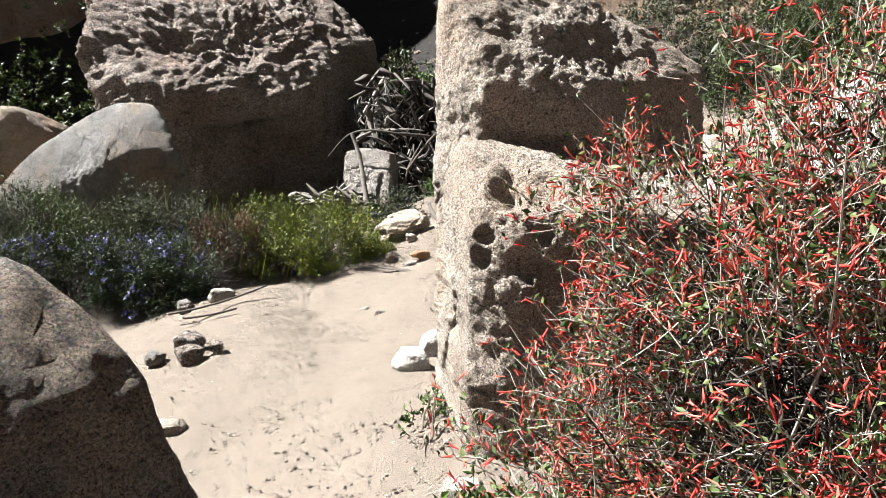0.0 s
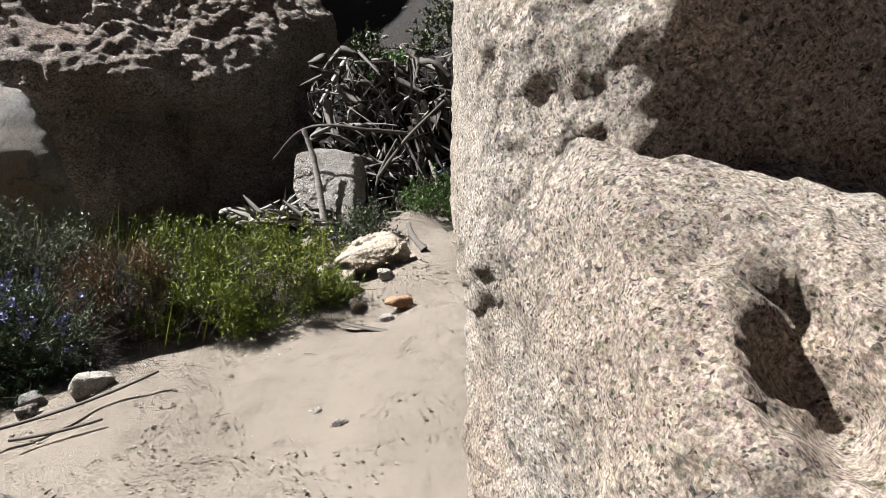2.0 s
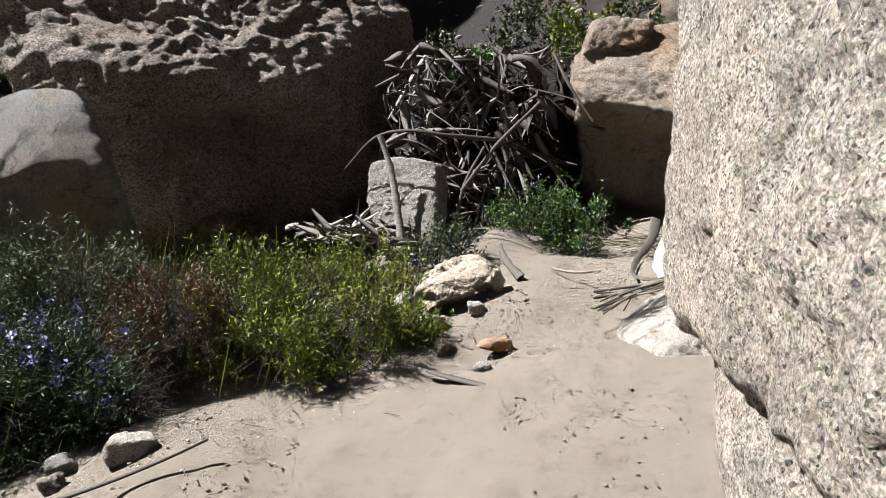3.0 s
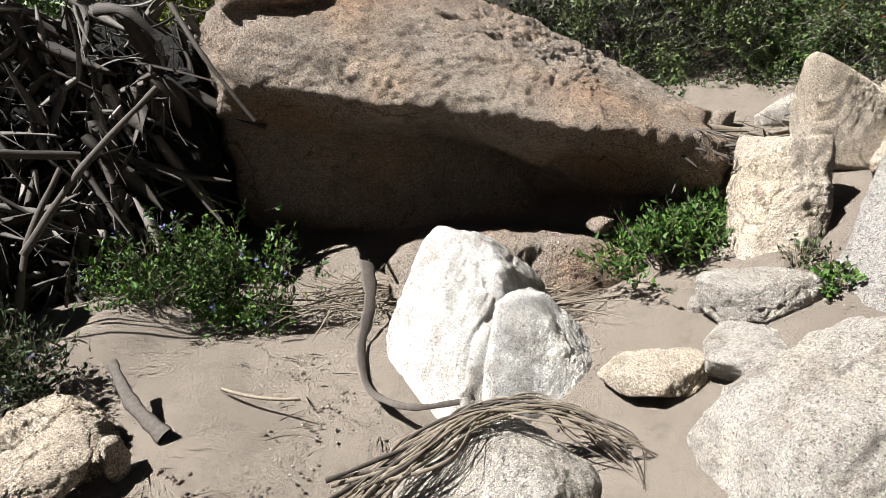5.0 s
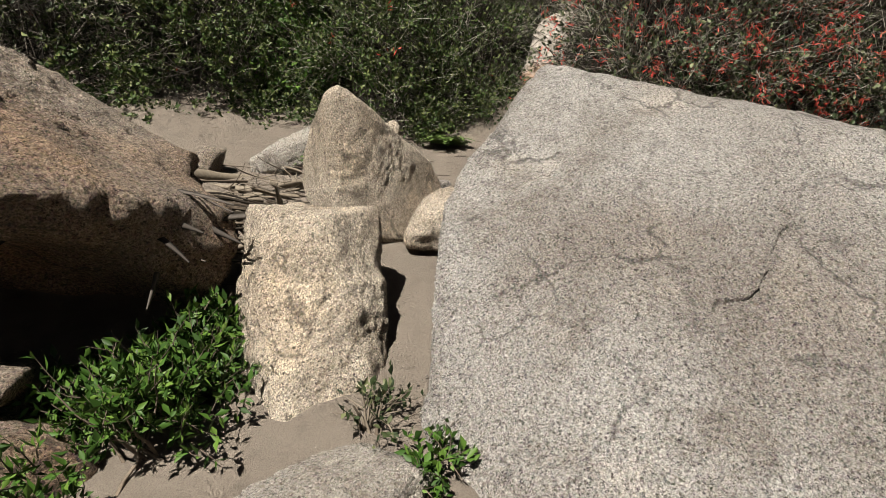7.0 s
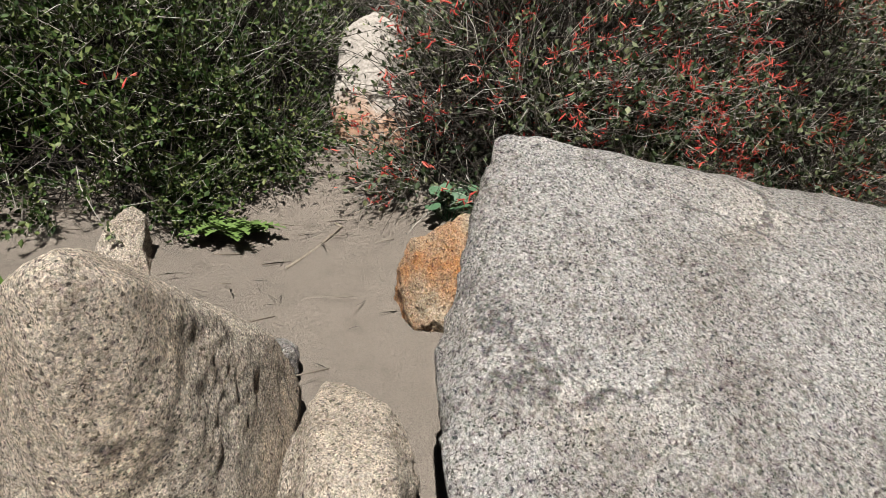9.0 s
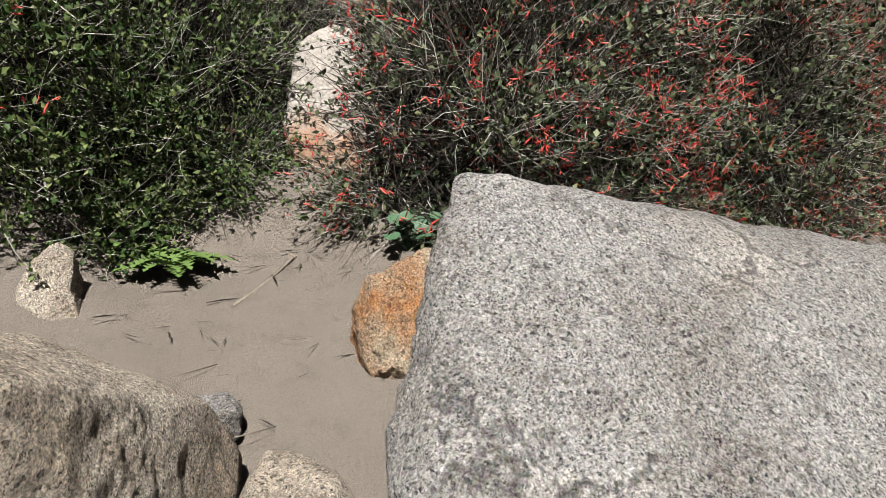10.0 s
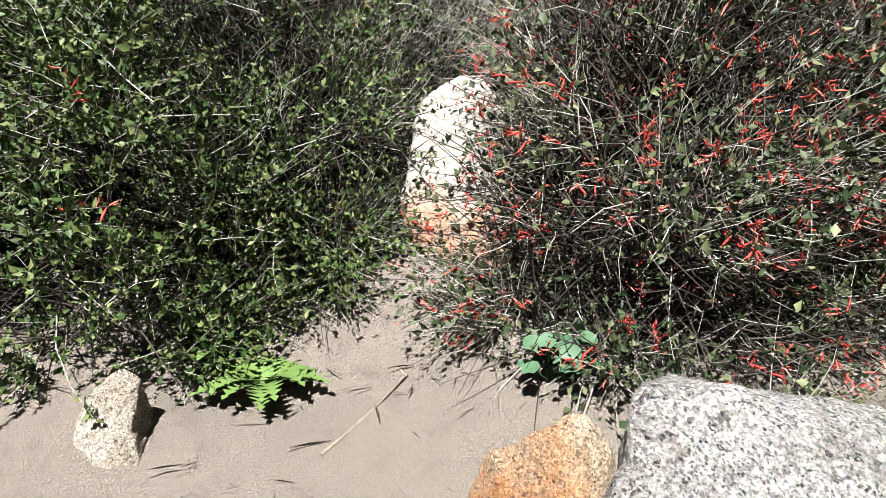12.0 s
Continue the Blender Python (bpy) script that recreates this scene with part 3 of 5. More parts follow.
boulder("boulder", "pale boulder among shrubs, its foot stained rusty", [
    (5.62, 7.52, 2.76), (5.75, 7.36, 2.86), (5.6, 7.18, 2.72), (5.48, 7.6, 2.34), (5.42, 7.55, 2.0), (5.34, 7.35, 2.15), (5.34, 7.12, 2.2), (5.4, 7.05, 1.9), (5.55, 7.0, 2.5), (6.1, 7.5, 2.6), (6.2, 7.1, 1.9), (6.1, 7.6, 1.9), (5.35, 7.3, 1.9)],
    granite_foot, 6, 14, 0.02, 2.4, 0.006, (), 29, chips=30, chip=.04)
boulder("stone", "rusty orange stone leaning against the slab", [
    (4.48, 7.22, 2.03), (4.46, 7.36, 1.92), (4.43, 7.05, 1.98), (4.28, 7.28, 1.66), (4.34, 7.36, 1.6), (4.32, 7.12, 1.6), (4.6, 7.2, 1.6), (4.6, 7.4, 1.6), (4.55, 7.15, 1.9)],
    granite_rust, 6, 30, 0.03, 2.6, 0.006, (), 31, "stone", chips=22, chip=.05, flake=.05)
boulder("boulder", "squat grey boulder propping a dead frond", [
    (-1.57, 9.35, 1.45), (-1.32, 9.3, 1.52), (-0.92, 9.2, 1.45), (-1.62, 9.3, 1.25), (-1.42, 9.03, .6), (-0.92, 8.8, .6), (-0.84, 9.3, 1.3), (-0.92, 9.7, .6), (-1.52, 9.7, .6), (-1.52, 9.6, 1.4), (-0.92, 9.6, 1.4)],
    granite_grey, 6, 18, 0.03, 2.6, 0.008, (), 33)
boulder("boulder", "low buff rock ledge under the overhang", [
    (1.1, 8.95, 1.0), (1.68, 8.6, 1.11), (2.0, 8.15, 1.12), (2.22, 8.0, .97), (2.3, 7.98, .7), (1.4, 8.5, .6), (1.1, 8.7, .6), (2.4, 8.5, 1.05), (1.6, 9.3, 1.1), (2.5, 8.6, .7), (1.2, 9.3, .6)],
    granite_cave, 6, 16, 0.04, 3.0, 0.01, [((1.75, 8.35, .92), .14, .08)], 35)


def stone(name, label, x, y, z, rx, ry, rz, turn, material, seed, sub=4, sink=0.25, rough=0.09):
    """A loose stone of that half-size, sunk a little into the sand."""
    rng = np.random.default_rng(seed)
    a = radians(turn)
    corners = []
    spots = [(sx, sy, sz) for sx in (-.72, .72) for sy in (-.72, .72) for sz in (-.75, .75)] + [(1, 0, 0), (-1, 0, 0), (0, 1, 0), (0, -1, 0), (0, 0, 1), (0, 0, -1)]
    for sx, sy, sz in spots:
        k = rng.uniform(0.62, 1.08, 3)
        px, py = (sx + rng.normal(0, .12)) * rx * k[0], (sy + rng.normal(0, .12)) * ry * k[1]
        corners.append((x + px * math.cos(a) - py * math.sin(a), y + px * math.sin(a) + py * math.cos(a), z + rz * (1 - 2 * sink) + (sz + rng.normal(0, .1)) * rz * k[2]))
    return boulder(name, label, corners, material, sub, 20, rough * 0.5, 2.5, 0.003, (), seed, "stone", chips=22, chip=0.3 * min(rx, ry, rz))


def resting(name, label, x, y, *rest, **more):
    return stone(name, label, x, y, on_ground(x, y), *rest, **more)


resting("stone", "flat cream stone half sunk in sand", 1.60, 7.30, .26, .19, .085, -35, granite_buff, 41, sub=6, sink=.2)
resting("stone", "pale flat-topped stone beside green weeds", 2.2, 7.28, .34, .19, .13, -20, granite_pale, 42, sub=6)
resting("stone", "low pale stone nearly buried in sand", 1.9, 7.12, .36, .24, .10, 30, granite_pale, 43, sub=6, sink=.5)
resting("stone", "small cream stone at a larger stone's foot", 2.08, 7.52, .09, .07, .06, 10, granite_pale, 44)
resting("stone", "rounded grey-tan stone sunk in the sandy gap", 3.78, 7.55, .34, .17, .17, -5, granite_buff, 45, sub=5, sink=.36)
resting("stone", "grey buried stone showing only its top", 4.2, 7.78, .14, .13, .08, 20, granite_grey, 46, sink=.4)
boulder("stone", "white-and-grey wedge of stone leaning on the bank", [
    (4.04, 8.84, 1.71), (4.06, 8.82, 1.60), (4.10, 8.66, 1.84), (4.13, 8.50, 1.92), (4.10, 8.41, 1.87), (4.14, 8.43, 1.74), (4.12, 8.62, 1.70), (4.38, 8.55, 1.88), (4.36, 8.8, 1.76), (4.25, 8.62, 1.58), (4.34, 8.48, 1.58)],
    granite_pale, 5, 24, 0.02, 2.6, 0.004, (), 47, "stone", chips=16, chip=.02)
boulder("stone", "pale pointed stone half buried by the thistle", [
    (4.70, 8.42, 1.72), (4.66, 8.28, 1.72), (4.70, 8.19, 1.72), (4.88, 8.22, 1.74), (4.88, 8.42, 1.74), (4.77, 8.27, 2.00), (4.79, 8.22, 1.96), (4.74, 8.36, 1.90), (4.71, 8.21, 1.86), (4.85, 8.34, 1.90)],
    granite_buff, 5, 30, 0.03, 2.6, 0.005, (), 48, "stone", chips=16, chip=.02, flake=.05)
resting("stone", "small pale stone behind the slab", 5.02, 5.55, .24, .18, .10, 0, granite_pale, 49)
resting("stone", "brown stone on the rock ledge", 2.15, 8.3, .13, .09, .05, 20, granite_cave, 50, sink=-2.0)
boulder("boulder", "crumbling mound of layered pale buff stone", [
    (-1.10, 8.22, .36), (-1.02, 8.5, .50), (-.62, 8.62, .62), (-.34, 8.2, .60), (-.30, 7.98, .52), (-.62, 7.92, .36), (-.9, 7.95, .36), (-.80, 8.2, .70), (-.50, 8.16, .74), (-.62, 8.42, .72), (-.95, 8.2, .56), (-.42, 8.05, .68)],
    granite_buff, 6, 26, 0.05, 3.4, 0.012, (), 51, strata=.035, chips=30, chip=.04, flake=.10, splits=4)
boulder("stone", "long cracked slab of layered buff stone", [
    (-.98, 7.92, .50), (-.97, 7.86, .58), (-.90, 7.78, .62), (-.72, 7.74, .52), (-.50, 7.76, .58), (-.40, 7.84, .68), (-.42, 7.96, .76), (-.62, 8.02, .74), (-.88, 8.06, .64), (-.70, 7.80, .66), (-.6, 7.95, .5)],
    granite_buff, 6, 34, 0.03, 3.0, 0.008, (), 52, "stone", strata=.025, chips=24, chip=.025, flake=.08, splits=3)
resting("stone", "blunt grey-buff stone beside the layered slab", -.37, 7.93, .06, .07, .11, 10, granite_buff, 53, sub=5, sink=.1)
resting("stone", "pale broken stone before the layered slab", -.52, 7.66, .10, .06, .06, 25, granite_pale, 54, sub=5, sink=.15)
resting("stone", "flat buff slab on the sand by the yellow shrub", -.83, 7.64, .15, .08, .06, 12, granite_buff, 300, sub=5, sink=.1)
resting("stone", "pale rounded stone among the shrub's litter", -1.06, 8.02, .12, .09, .10, 40, granite_pale, 301, sub=5, sink=.2)
resting("stone", "small buff stone on the crumbling mound", -.48, 8.55, .07, .05, .05, 0, granite_tan, 302)
resting("stone", "small brown stone on the crumbling mound", -.56, 8.68, .04, .035, .04, 0, granite_cave, 303)
resting("stone", "small white stone on the crumbling mound", -.68, 8.72, .04, .03, .04, 30, granite_pale, 304)
resting("stone", "rusty orange flat stone on sand", -.36, 7.26, .13, .08, .06, 20, granite_rust, 55)
resting("stone", "small brown stone beside the path", -.72, 7.33, .1, .07, .06, 70, granite_cave, 56)
resting("stone", "small grey-green stone on sand", -.45, 6.98, .07, .06, .05, 0, granite_grey, 57)
resting("stone", "pale rounded stone at the flower bed's edge", -2.12, 6.12, .17, .11, .09, 25, granite_pale, 58)
resting("stone", "grey-blue stone at the flower bed's edge", -2.45, 6.1, .11, .09, .08, 0, granite_shade, 59)
resting("stone", "small brown stone at the bed's edge", -2.38, 5.92, .08, .06, .06, 0, granite_dark, 60)
resting("stone", "dark rounded cobble beside the path", -1.85, 4.85, .14, .1, .09, 10, granite_dark, 61)
resting("stone", "dark small cobble beside the path", -1.75, 4.62, .12, .08, .07, 50, granite_dark, 62)
resting("stone", "grey cobble beside the path", -2.05, 4.72, .11, .09, .06, 80, granite_shade, 63)
resting("stone", "low grey cobble in the sand", -1.62, 4.72, .08, .06, .05, 0, granite_dark, 64)
resting("stone", "tan cobble half sunk in sand", -1.5, 3.75, .12, .08, .05, 0, granite_tan, 65)
resting("stone", "dark cobble near the first boulder", -1.5, 3.35, .12, .1, .07, 0, granite_dark, 66)
resting("stone", "bright white stone at the tall boulder's foot", -.20, 4.28, .17, .11, .11, 20, granite_white, 67, sub=5)
resting("stone", "small white angular stone at the tall boulder's foot", -.10, 4.50, .09, .09, .13, 50, granite_white, 306, sub=5)
resting("stone", "small pale stone at the path's edge", .12, 2.75, .12, .07, .05, 0, granite_pale, 68)
resting("stone", "small pale pebble on the sand", -.74, 5.78, .045, .035, .03, 0, granite_pale, 70, sub=3)
resting("stone", "small dark pebble on the sand", -.58, 5.58, .06, .04, .03, 0, granite_dark, 71, sub=3)
resting("stone", "small stone beside the three-cornered boulder", 4.08, 8.05, .16, .1, .1, 0, granite_tan, 72)
resting("stone", "buff stone on the sandy bank", 3.9, 9.0, .15, .12, .1, 0, granite_cave, 73)


def bits(name, label, material, count, seed, lo, hi, spread, shape):
    """Small litter over the sand, thickest round the given spots."""
    rng = np.random.default_rng(seed)
    verts, faces, base = [], [], 0
    v0, f0 = shape
    for _ in range(count):
        sx, sy, r = spread[rng.integers(len(spread))]
        x, y = sx + rng.normal(0, r), sy + rng.normal(0, r)
        s = lo * (hi / lo) ** rng.random()
        a = rng.uniform(0, 2 * math.pi)
        k = rng.uniform(0.6, 1.2, 3) * s
        v = v0 * k
        v = np.stack([v[:, 0] * math.cos(a) - v[:, 1] * math.sin(a), v[:, 0] * math.sin(a) + v[:, 1] * math.cos(a), v[:, 2]], 1)
        verts.append(v + (x, y, on_ground(x, y) + 0.25 * s))
        faces.append(f0 + base)
        base += len(v0)
    ob = new(name, mesh_np(name, np.concatenate(verts), np.concatenate(faces), False))
    ob.data.materials.append(material)
    return tagged(ob, label, "litter", kind="stuff")


bm = bmesh.new()
bmesh.ops.create_icosphere(bm, subdivisions=1, radius=1)
PEBBLE = (np.array([w.co for w in bm.verts]) * (1, .8, .55), np.array([[w.index for w in q.verts] for q in bm.faces]))
bm.free()
STRAW = (np.array([(-1, -.03, .0), (1, -.02, .03), (1, .02, .05), (-1, .03, .06), (0, .12, .1), (0, .06, .02)]), np.array([(0, 5, 4, 3), (5, 1, 2, 4), (3, 4, 2, 1)]))
SPOTS = [(-.8, 5.5, .9), (-.5, 4.2, .8), (-.3, 7.2, .5), (.3, 8.0, .5), (-1.9, 6.3, .4), (1.2, 8.3, .5), (2.0, 7.6, .4), (-1.5, 4.8, .4), (-.4, 2.8, .5)]
bits("gravel", "scattered pale and brown gravel on the sand", granite_tan, 2200, 5, .003, .014, SPOTS, PEBBLE)
bits("gravel", "scattered dark grit on the sand", granite_dark, 900, 6, .003, .008, SPOTS, PEBBLE)
bits("dry_straw", "short bits of dry straw and stalk on the sand", straw, 420, 7, .02, .07, [(-1.9, 6.2, .35), (.4, 8.2, .5), (.9, 9.0, .5), (-.4, 7.6, .4), (4.6, 8.0, .4), (-1.2, 6.9, .3), (5.3, 7.6, .3)], STRAW)
bits("leaf_litter", "dark crumbled leaf litter below the shrubs", twig_brown, 900, 8, .006, .03, [(-1.3, 6.85, .25), (-2.2, 6.4, .2), (-.9, 7.1, .15), (.4, 8.9, .35), (5.4, 8.2, .3), (5.3, 7.1, .2), (-.3, 8.9, .3)], STRAW)
bits("clods", "small trodden crumbs of sand over the path", sand, 2600, 21, .004, .013, [(-.7, 5.3, .8), (-.5, 4.0, .7), (-.3, 6.4, .6), (.2, 7.9, .5), (-1.2, 5.6, .5), (-.4, 3.0, .5), (2.0, 7.7, .4)], PEBBLE)
bits("clods", "crumbled clods of sand and grit by the frond pile", sand, 700, 11, .004, .013, [(.1, 8.3, .3), (-.1, 7.85, .25), (.5, 8.7, .3), (-.3, 8.6, .2), (-1.6, 5.9, .3), (-.5, 7.0, .3), (2.9, 8.2, .2)], PEBBLE)
bits("leaf_litter", "dark bits of dead leaf strewn on the sand", twig_brown, 420, 12, .005, .022, [(.1, 8.5, .3), (-.2, 8.2, .3), (.6, 8.9, .3), (-1.3, 6.5, .3), (4.9, 7.9, .3), (2.9, 8.2, .15)], STRAW)


# ---- plants ----
def unit(v):
    return v / np.maximum(np.linalg.norm(v, axis=-1, keepdims=True), 1e-9)


def stalks(rng, start, way, length, radius, segs=3, bend=0.35, sides=3):
    """Thin crooked stalks: arrays of starts, directions, lengths and radii. Gives places, faces, and the points along each."""
    n = len(start)
    pts = [start]
    d = unit(way)
    for s in range(segs):
        d = unit(d + rng.normal(0, bend, (n, 3)))
        pts.append(pts[-1] + d * (length / segs)[:, None])
    side = unit(np.cross(d, rng.normal(0, 1, (n, 3))))
    up = unit(np.cross(d, side))
    rings = []
    for s, p in enumerate(pts):
        r = radius * (1 - 0.75 * s / segs)
        for k in range(sides):
            a = 2 * math.pi * k / sides
            rings.append(p + (side * math.cos(a) + up * math.sin(a)) * r[:, None])
    v = np.stack(rings, 1)
    m = v.shape[1]
    f = []
    for s in range(segs):
        for k in range(sides):
            k2 = (k + 1) % sides
            f.append((s * sides + k, s * sides + k2, (s + 1) * sides + k2, (s + 1) * sides + k))
    faces = (np.arange(n)[:, None, None] * m + np.array(f)[None]).reshape(-1, 4)
    return v.reshape(-1, 3), faces, np.stack(pts, 1)


def blades(rng, place, way, length, width, fold=0.25):
    """Leaves folded along their rib: base, two shoulders, tip."""
    n = len(place)
    d = unit(way)
    side = unit(np.cross(d, rng.normal(0, 1, (n, 3))))
    up = np.cross(side, d)
    L, W = length[:, None], width[:, None]
    bow = up * L * rng.normal(0, 0.12, (n, 1))
    v = np.stack([place, place + d * L * 0.45 + bow * 0.45 + side * W * 0.5 + up * W * fold, place + d * L + bow, place + d * L * 0.45 + bow * 0.45 - side * W * 0.5 + up * W * fold], 1)
    f = (np.arange(n)[:, None, None] * 4 + np.array([(0, 1, 2), (0, 2, 3)])[None]).reshape(-1, 3)
    return v.reshape(-1, 3), f


def trumpets(rng, place, way, length, width):
    """Tubular flowers: a narrow tube that widens to a split lip."""
    n = len(place)
    d = unit(way)
    side = unit(np.cross(d, rng.normal(0, 1, (n, 3))))
    up = np.cross(side, d)
    rings = []
    for at, r in ((0.0, 0.25), (0.6, 0.5)):
        for k in range(4):
            a = math.pi * k / 2
            rings.append(place + d * (length * at)[:, None] + (side * math.cos(a) + up * math.sin(a)) * (width * r)[:, None])
    rings.append(place + d * length[:, None] + up * (width * 1.1)[:, None])
    rings.append(place + d * (length * 0.92)[:, None] - up * (width * 1.3)[:, None])
    v = np.stack(rings, 1)
    f = [(0, 1, 5, 4), (1, 2, 6, 5), (2, 3, 7, 6), (3, 0, 4, 7), (4, 5, 8, 8), (5, 6, 8, 8), (6, 7, 9, 9), (7, 4, 9, 9)]
    tri = []
    for q in f:
        tri.append((q[0], q[1], q[2]))
        if q[2] != q[3]:
            tri.append((q[0], q[2], q[3]))
    return v.reshape(-1, 3), (np.arange(n)[:, None, None] * 10 + np.array(tri)[None]).reshape(-1, 3)


def shrub(name, label, at, size, seed, leaf, n_leaf, leaf_len, stem, n_twig, twig_len, flower=None, n_flower=0, flower_len=0.03, category="shrub", group="",
          upright=0.4, hollow=0.45, leaf_wide=0.5, twig_r=0.003, ragged=0.3, clusters=0, low=-0.05, petal_shape=trumpets, base=None, shell=0.0):
    """A shrub: stems from its foot, twigs over a ragged dome, leaves along the twigs, flowers near the tips."""
    rng = np.random.default_rng(seed)
    x, y = at
    z = on_ground(x, y) if base is None else base
    rx, ry, h = size
    root = thing(name, (x, y, z), label, category, group)

    def dome(n, lo, hi):
        u = unit(rng.normal(0, 1, (n, 3)))
        u[:, 2] = np.abs(u[:, 2]) * (1 - low) + low
        u = unit(u)
        edge = 1 + ragged * fbm(u, 2.3, 3, 0.6, seed)
        r = rng.uniform(lo ** 2, hi ** 2, n) ** 0.5 * edge
        return u, u * r[:, None] * (rx, ry, h)

    def lift(p):
        floor = terrain(p[:, 0] + x, p[:, 1] + y) - z + 0.01
        p[:, 2] = np.maximum(p[:, 2], floor + rng.random(len(p)) * 0.05)
        return p

    n_main = max(10, n_twig // 40)
    u, tip = dome(n_main, 0.6, 0.95)
    foot = np.stack([rng.normal(0, rx * 0.25, n_main), rng.normal(0, ry * 0.25, n_main), np.full(n_main, -0.02)], 1)
    foot[:, 2] += terrain(foot[:, 0] + x, foot[:, 1] + y) - z
    v, f, _ = stalks(rng, foot, tip - foot + np.array((0, 0, .15)), np.linalg.norm(tip - foot, axis=1), np.full(n_main, twig_r * 2.6), 5, 0.16, 4)
    part("stem_mass", mesh_np("stem_mass", v, f), stem, root, kind="stuff")
    u, p = dome(n_twig * 3, hollow, 0.97)
    keep = np.argsort(-(fbm(p, 4.5, 2, 0.6, seed + 3) + rng.normal(0, 0.14, len(p))))[:n_twig]
    u, p = u[keep], lift(p[keep])
    way = unit(u * (1, 1, 0.6) + np.array((0, 0, upright)) + rng.normal(0, 0.55, (n_twig, 3)))
    ln = twig_len * rng.uniform(0.5, 1.3, n_twig)
    v, f, line = stalks(rng, p, way, ln, twig_r * rng.uniform(0.6, 1.2, n_twig), 3, 0.22)
    part("twig_tangle", mesh_np("twig_tangle", v, f), stem, root, kind="stuff")
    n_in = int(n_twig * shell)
    # Inner twigs coloured almost black, painting shade behind the leaf clumps.
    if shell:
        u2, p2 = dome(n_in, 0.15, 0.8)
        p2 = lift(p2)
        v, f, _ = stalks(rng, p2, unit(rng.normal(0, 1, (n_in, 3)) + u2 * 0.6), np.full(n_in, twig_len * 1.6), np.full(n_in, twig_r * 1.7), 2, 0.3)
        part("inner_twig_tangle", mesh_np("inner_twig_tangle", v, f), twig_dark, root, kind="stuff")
    if n_leaf:
        k = rng.integers(0, n_twig, n_leaf)
        s = rng.uniform(0, 3, n_leaf)
        i = np.minimum(s.astype(int), 2)
        q = line[k, i] + (line[k, i + 1] - line[k, i]) * (s - i)[:, None]
        ways = unit(way[k] * 0.5 + rng.normal(0, 0.8, (n_leaf, 3)) + np.array((0, 0, 0.2)))
        ll = leaf_len * rng.uniform(0.5, 1.3, n_leaf)
        v, f = blades(rng, q, ways, ll, ll * leaf_wide * rng.uniform(0.7, 1.2, n_leaf))
        part("foliage", mesh_np("foliage", v, f), leaf, root, kind="stuff")
    if n_flower:
        if clusters:
            heads = rng.choice(n_twig, clusters)
            heads = heads[np.argsort(-np.linalg.norm(p[heads] / (rx, ry, h), axis=1))][: int(clusters * 0.8)]
            k = heads[rng.integers(0, len(heads), n_flower)]
        else:
            k = rng.integers(0, n_twig, n_flower)
        q = line[k, 3] - (line[k, 3] - line[k, 1]) * (rng.random((n_flower, 1)) ** 1.5) + rng.normal(0, 0.006, (n_flower, 3))
        ways = unit(rng.normal(0, 0.8, (n_flower, 3)) + way[k] * 0.5)
        fl = flower_len * rng.uniform(0.6, 1.2, n_flower)
        v, f = petal_shape(rng, q, ways, fl, fl * (0.17 if petal_shape is trumpets else 0.8))
        part("blossom", mesh_np("blossom", v, f), flower, root, kind="stuff")
    return root


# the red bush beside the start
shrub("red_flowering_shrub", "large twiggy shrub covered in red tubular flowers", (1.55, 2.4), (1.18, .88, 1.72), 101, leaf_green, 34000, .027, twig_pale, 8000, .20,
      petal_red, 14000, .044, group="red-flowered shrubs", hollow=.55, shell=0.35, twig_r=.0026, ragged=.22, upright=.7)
shrub("red_flowering_shrub", "low outer sprays of the red-flowered shrub", (.8, 2.55), (.5, .36, 1.2), 102, leaf_green, 5000, .024, twig_pale, 1500, .17,
      petal_red, 1900, .040, group="red-flowered shrubs", hollow=.3, twig_r=.002, upright=.6)
shrub("weed", "small green weeds at the path's edge", (.28, 2.45), (.24, .3, .16), 103, leaf_bright, 500, .035, twig_brown, 70, .08, group="path weeds")
shrub("weed", "small green weeds at the tall boulder's foot", (-.02, 3.35), (.12, .3, .1), 104, leaf_bright, 260, .03, twig_brown, 40, .06, group="path weeds")

# flower bed on the far side of the path
bed = [
    ((-1.5, 7.45), (.72, .55, .72), leaf_yellow, 14000, .034, "yellow-green broom-like shrub beside the path", None),
    ((-2.05, 7.55), (.55, .5, .72), leaf_yellow, 9000, .034, "yellow-green grassy shrub going to seed", None),
    ((-2.5, 7.3), (.5, .45, .68), leaf_rust, 7000, .03, "dry rusty-brown shrub in the flower bed", None),
    ((-2.75, 6.6), (.62, .5, .62), leaf_blue, 14000, .03, "bushy plant with pale lavender-blue flowers", petal_blue),
    ((-3.5, 6.55), (.65, .55, .6), leaf_blue, 14000, .03, "bushy plant with pale lavender-blue flowers", petal_blue),
    ((-3.3, 7.4), (.7, .5, .75), leaf_olive, 11000, .034, "green feathery shrub in the flower bed", None),
    ((-4.3, 6.9), (.75, .6, .65), leaf_green, 11000, .034, "green feathery shrub in the flower bed", None),
    ((-4.5, 6.1), (.7, .5, .55), leaf_blue, 10000, .03, "bushy plant with pale lavender-blue flowers", petal_blue),
    ((-5.3, 6.6), (.8, .7, .6), leaf_green, 9000, .034, "green feathery shrub in the flower bed", None),
]
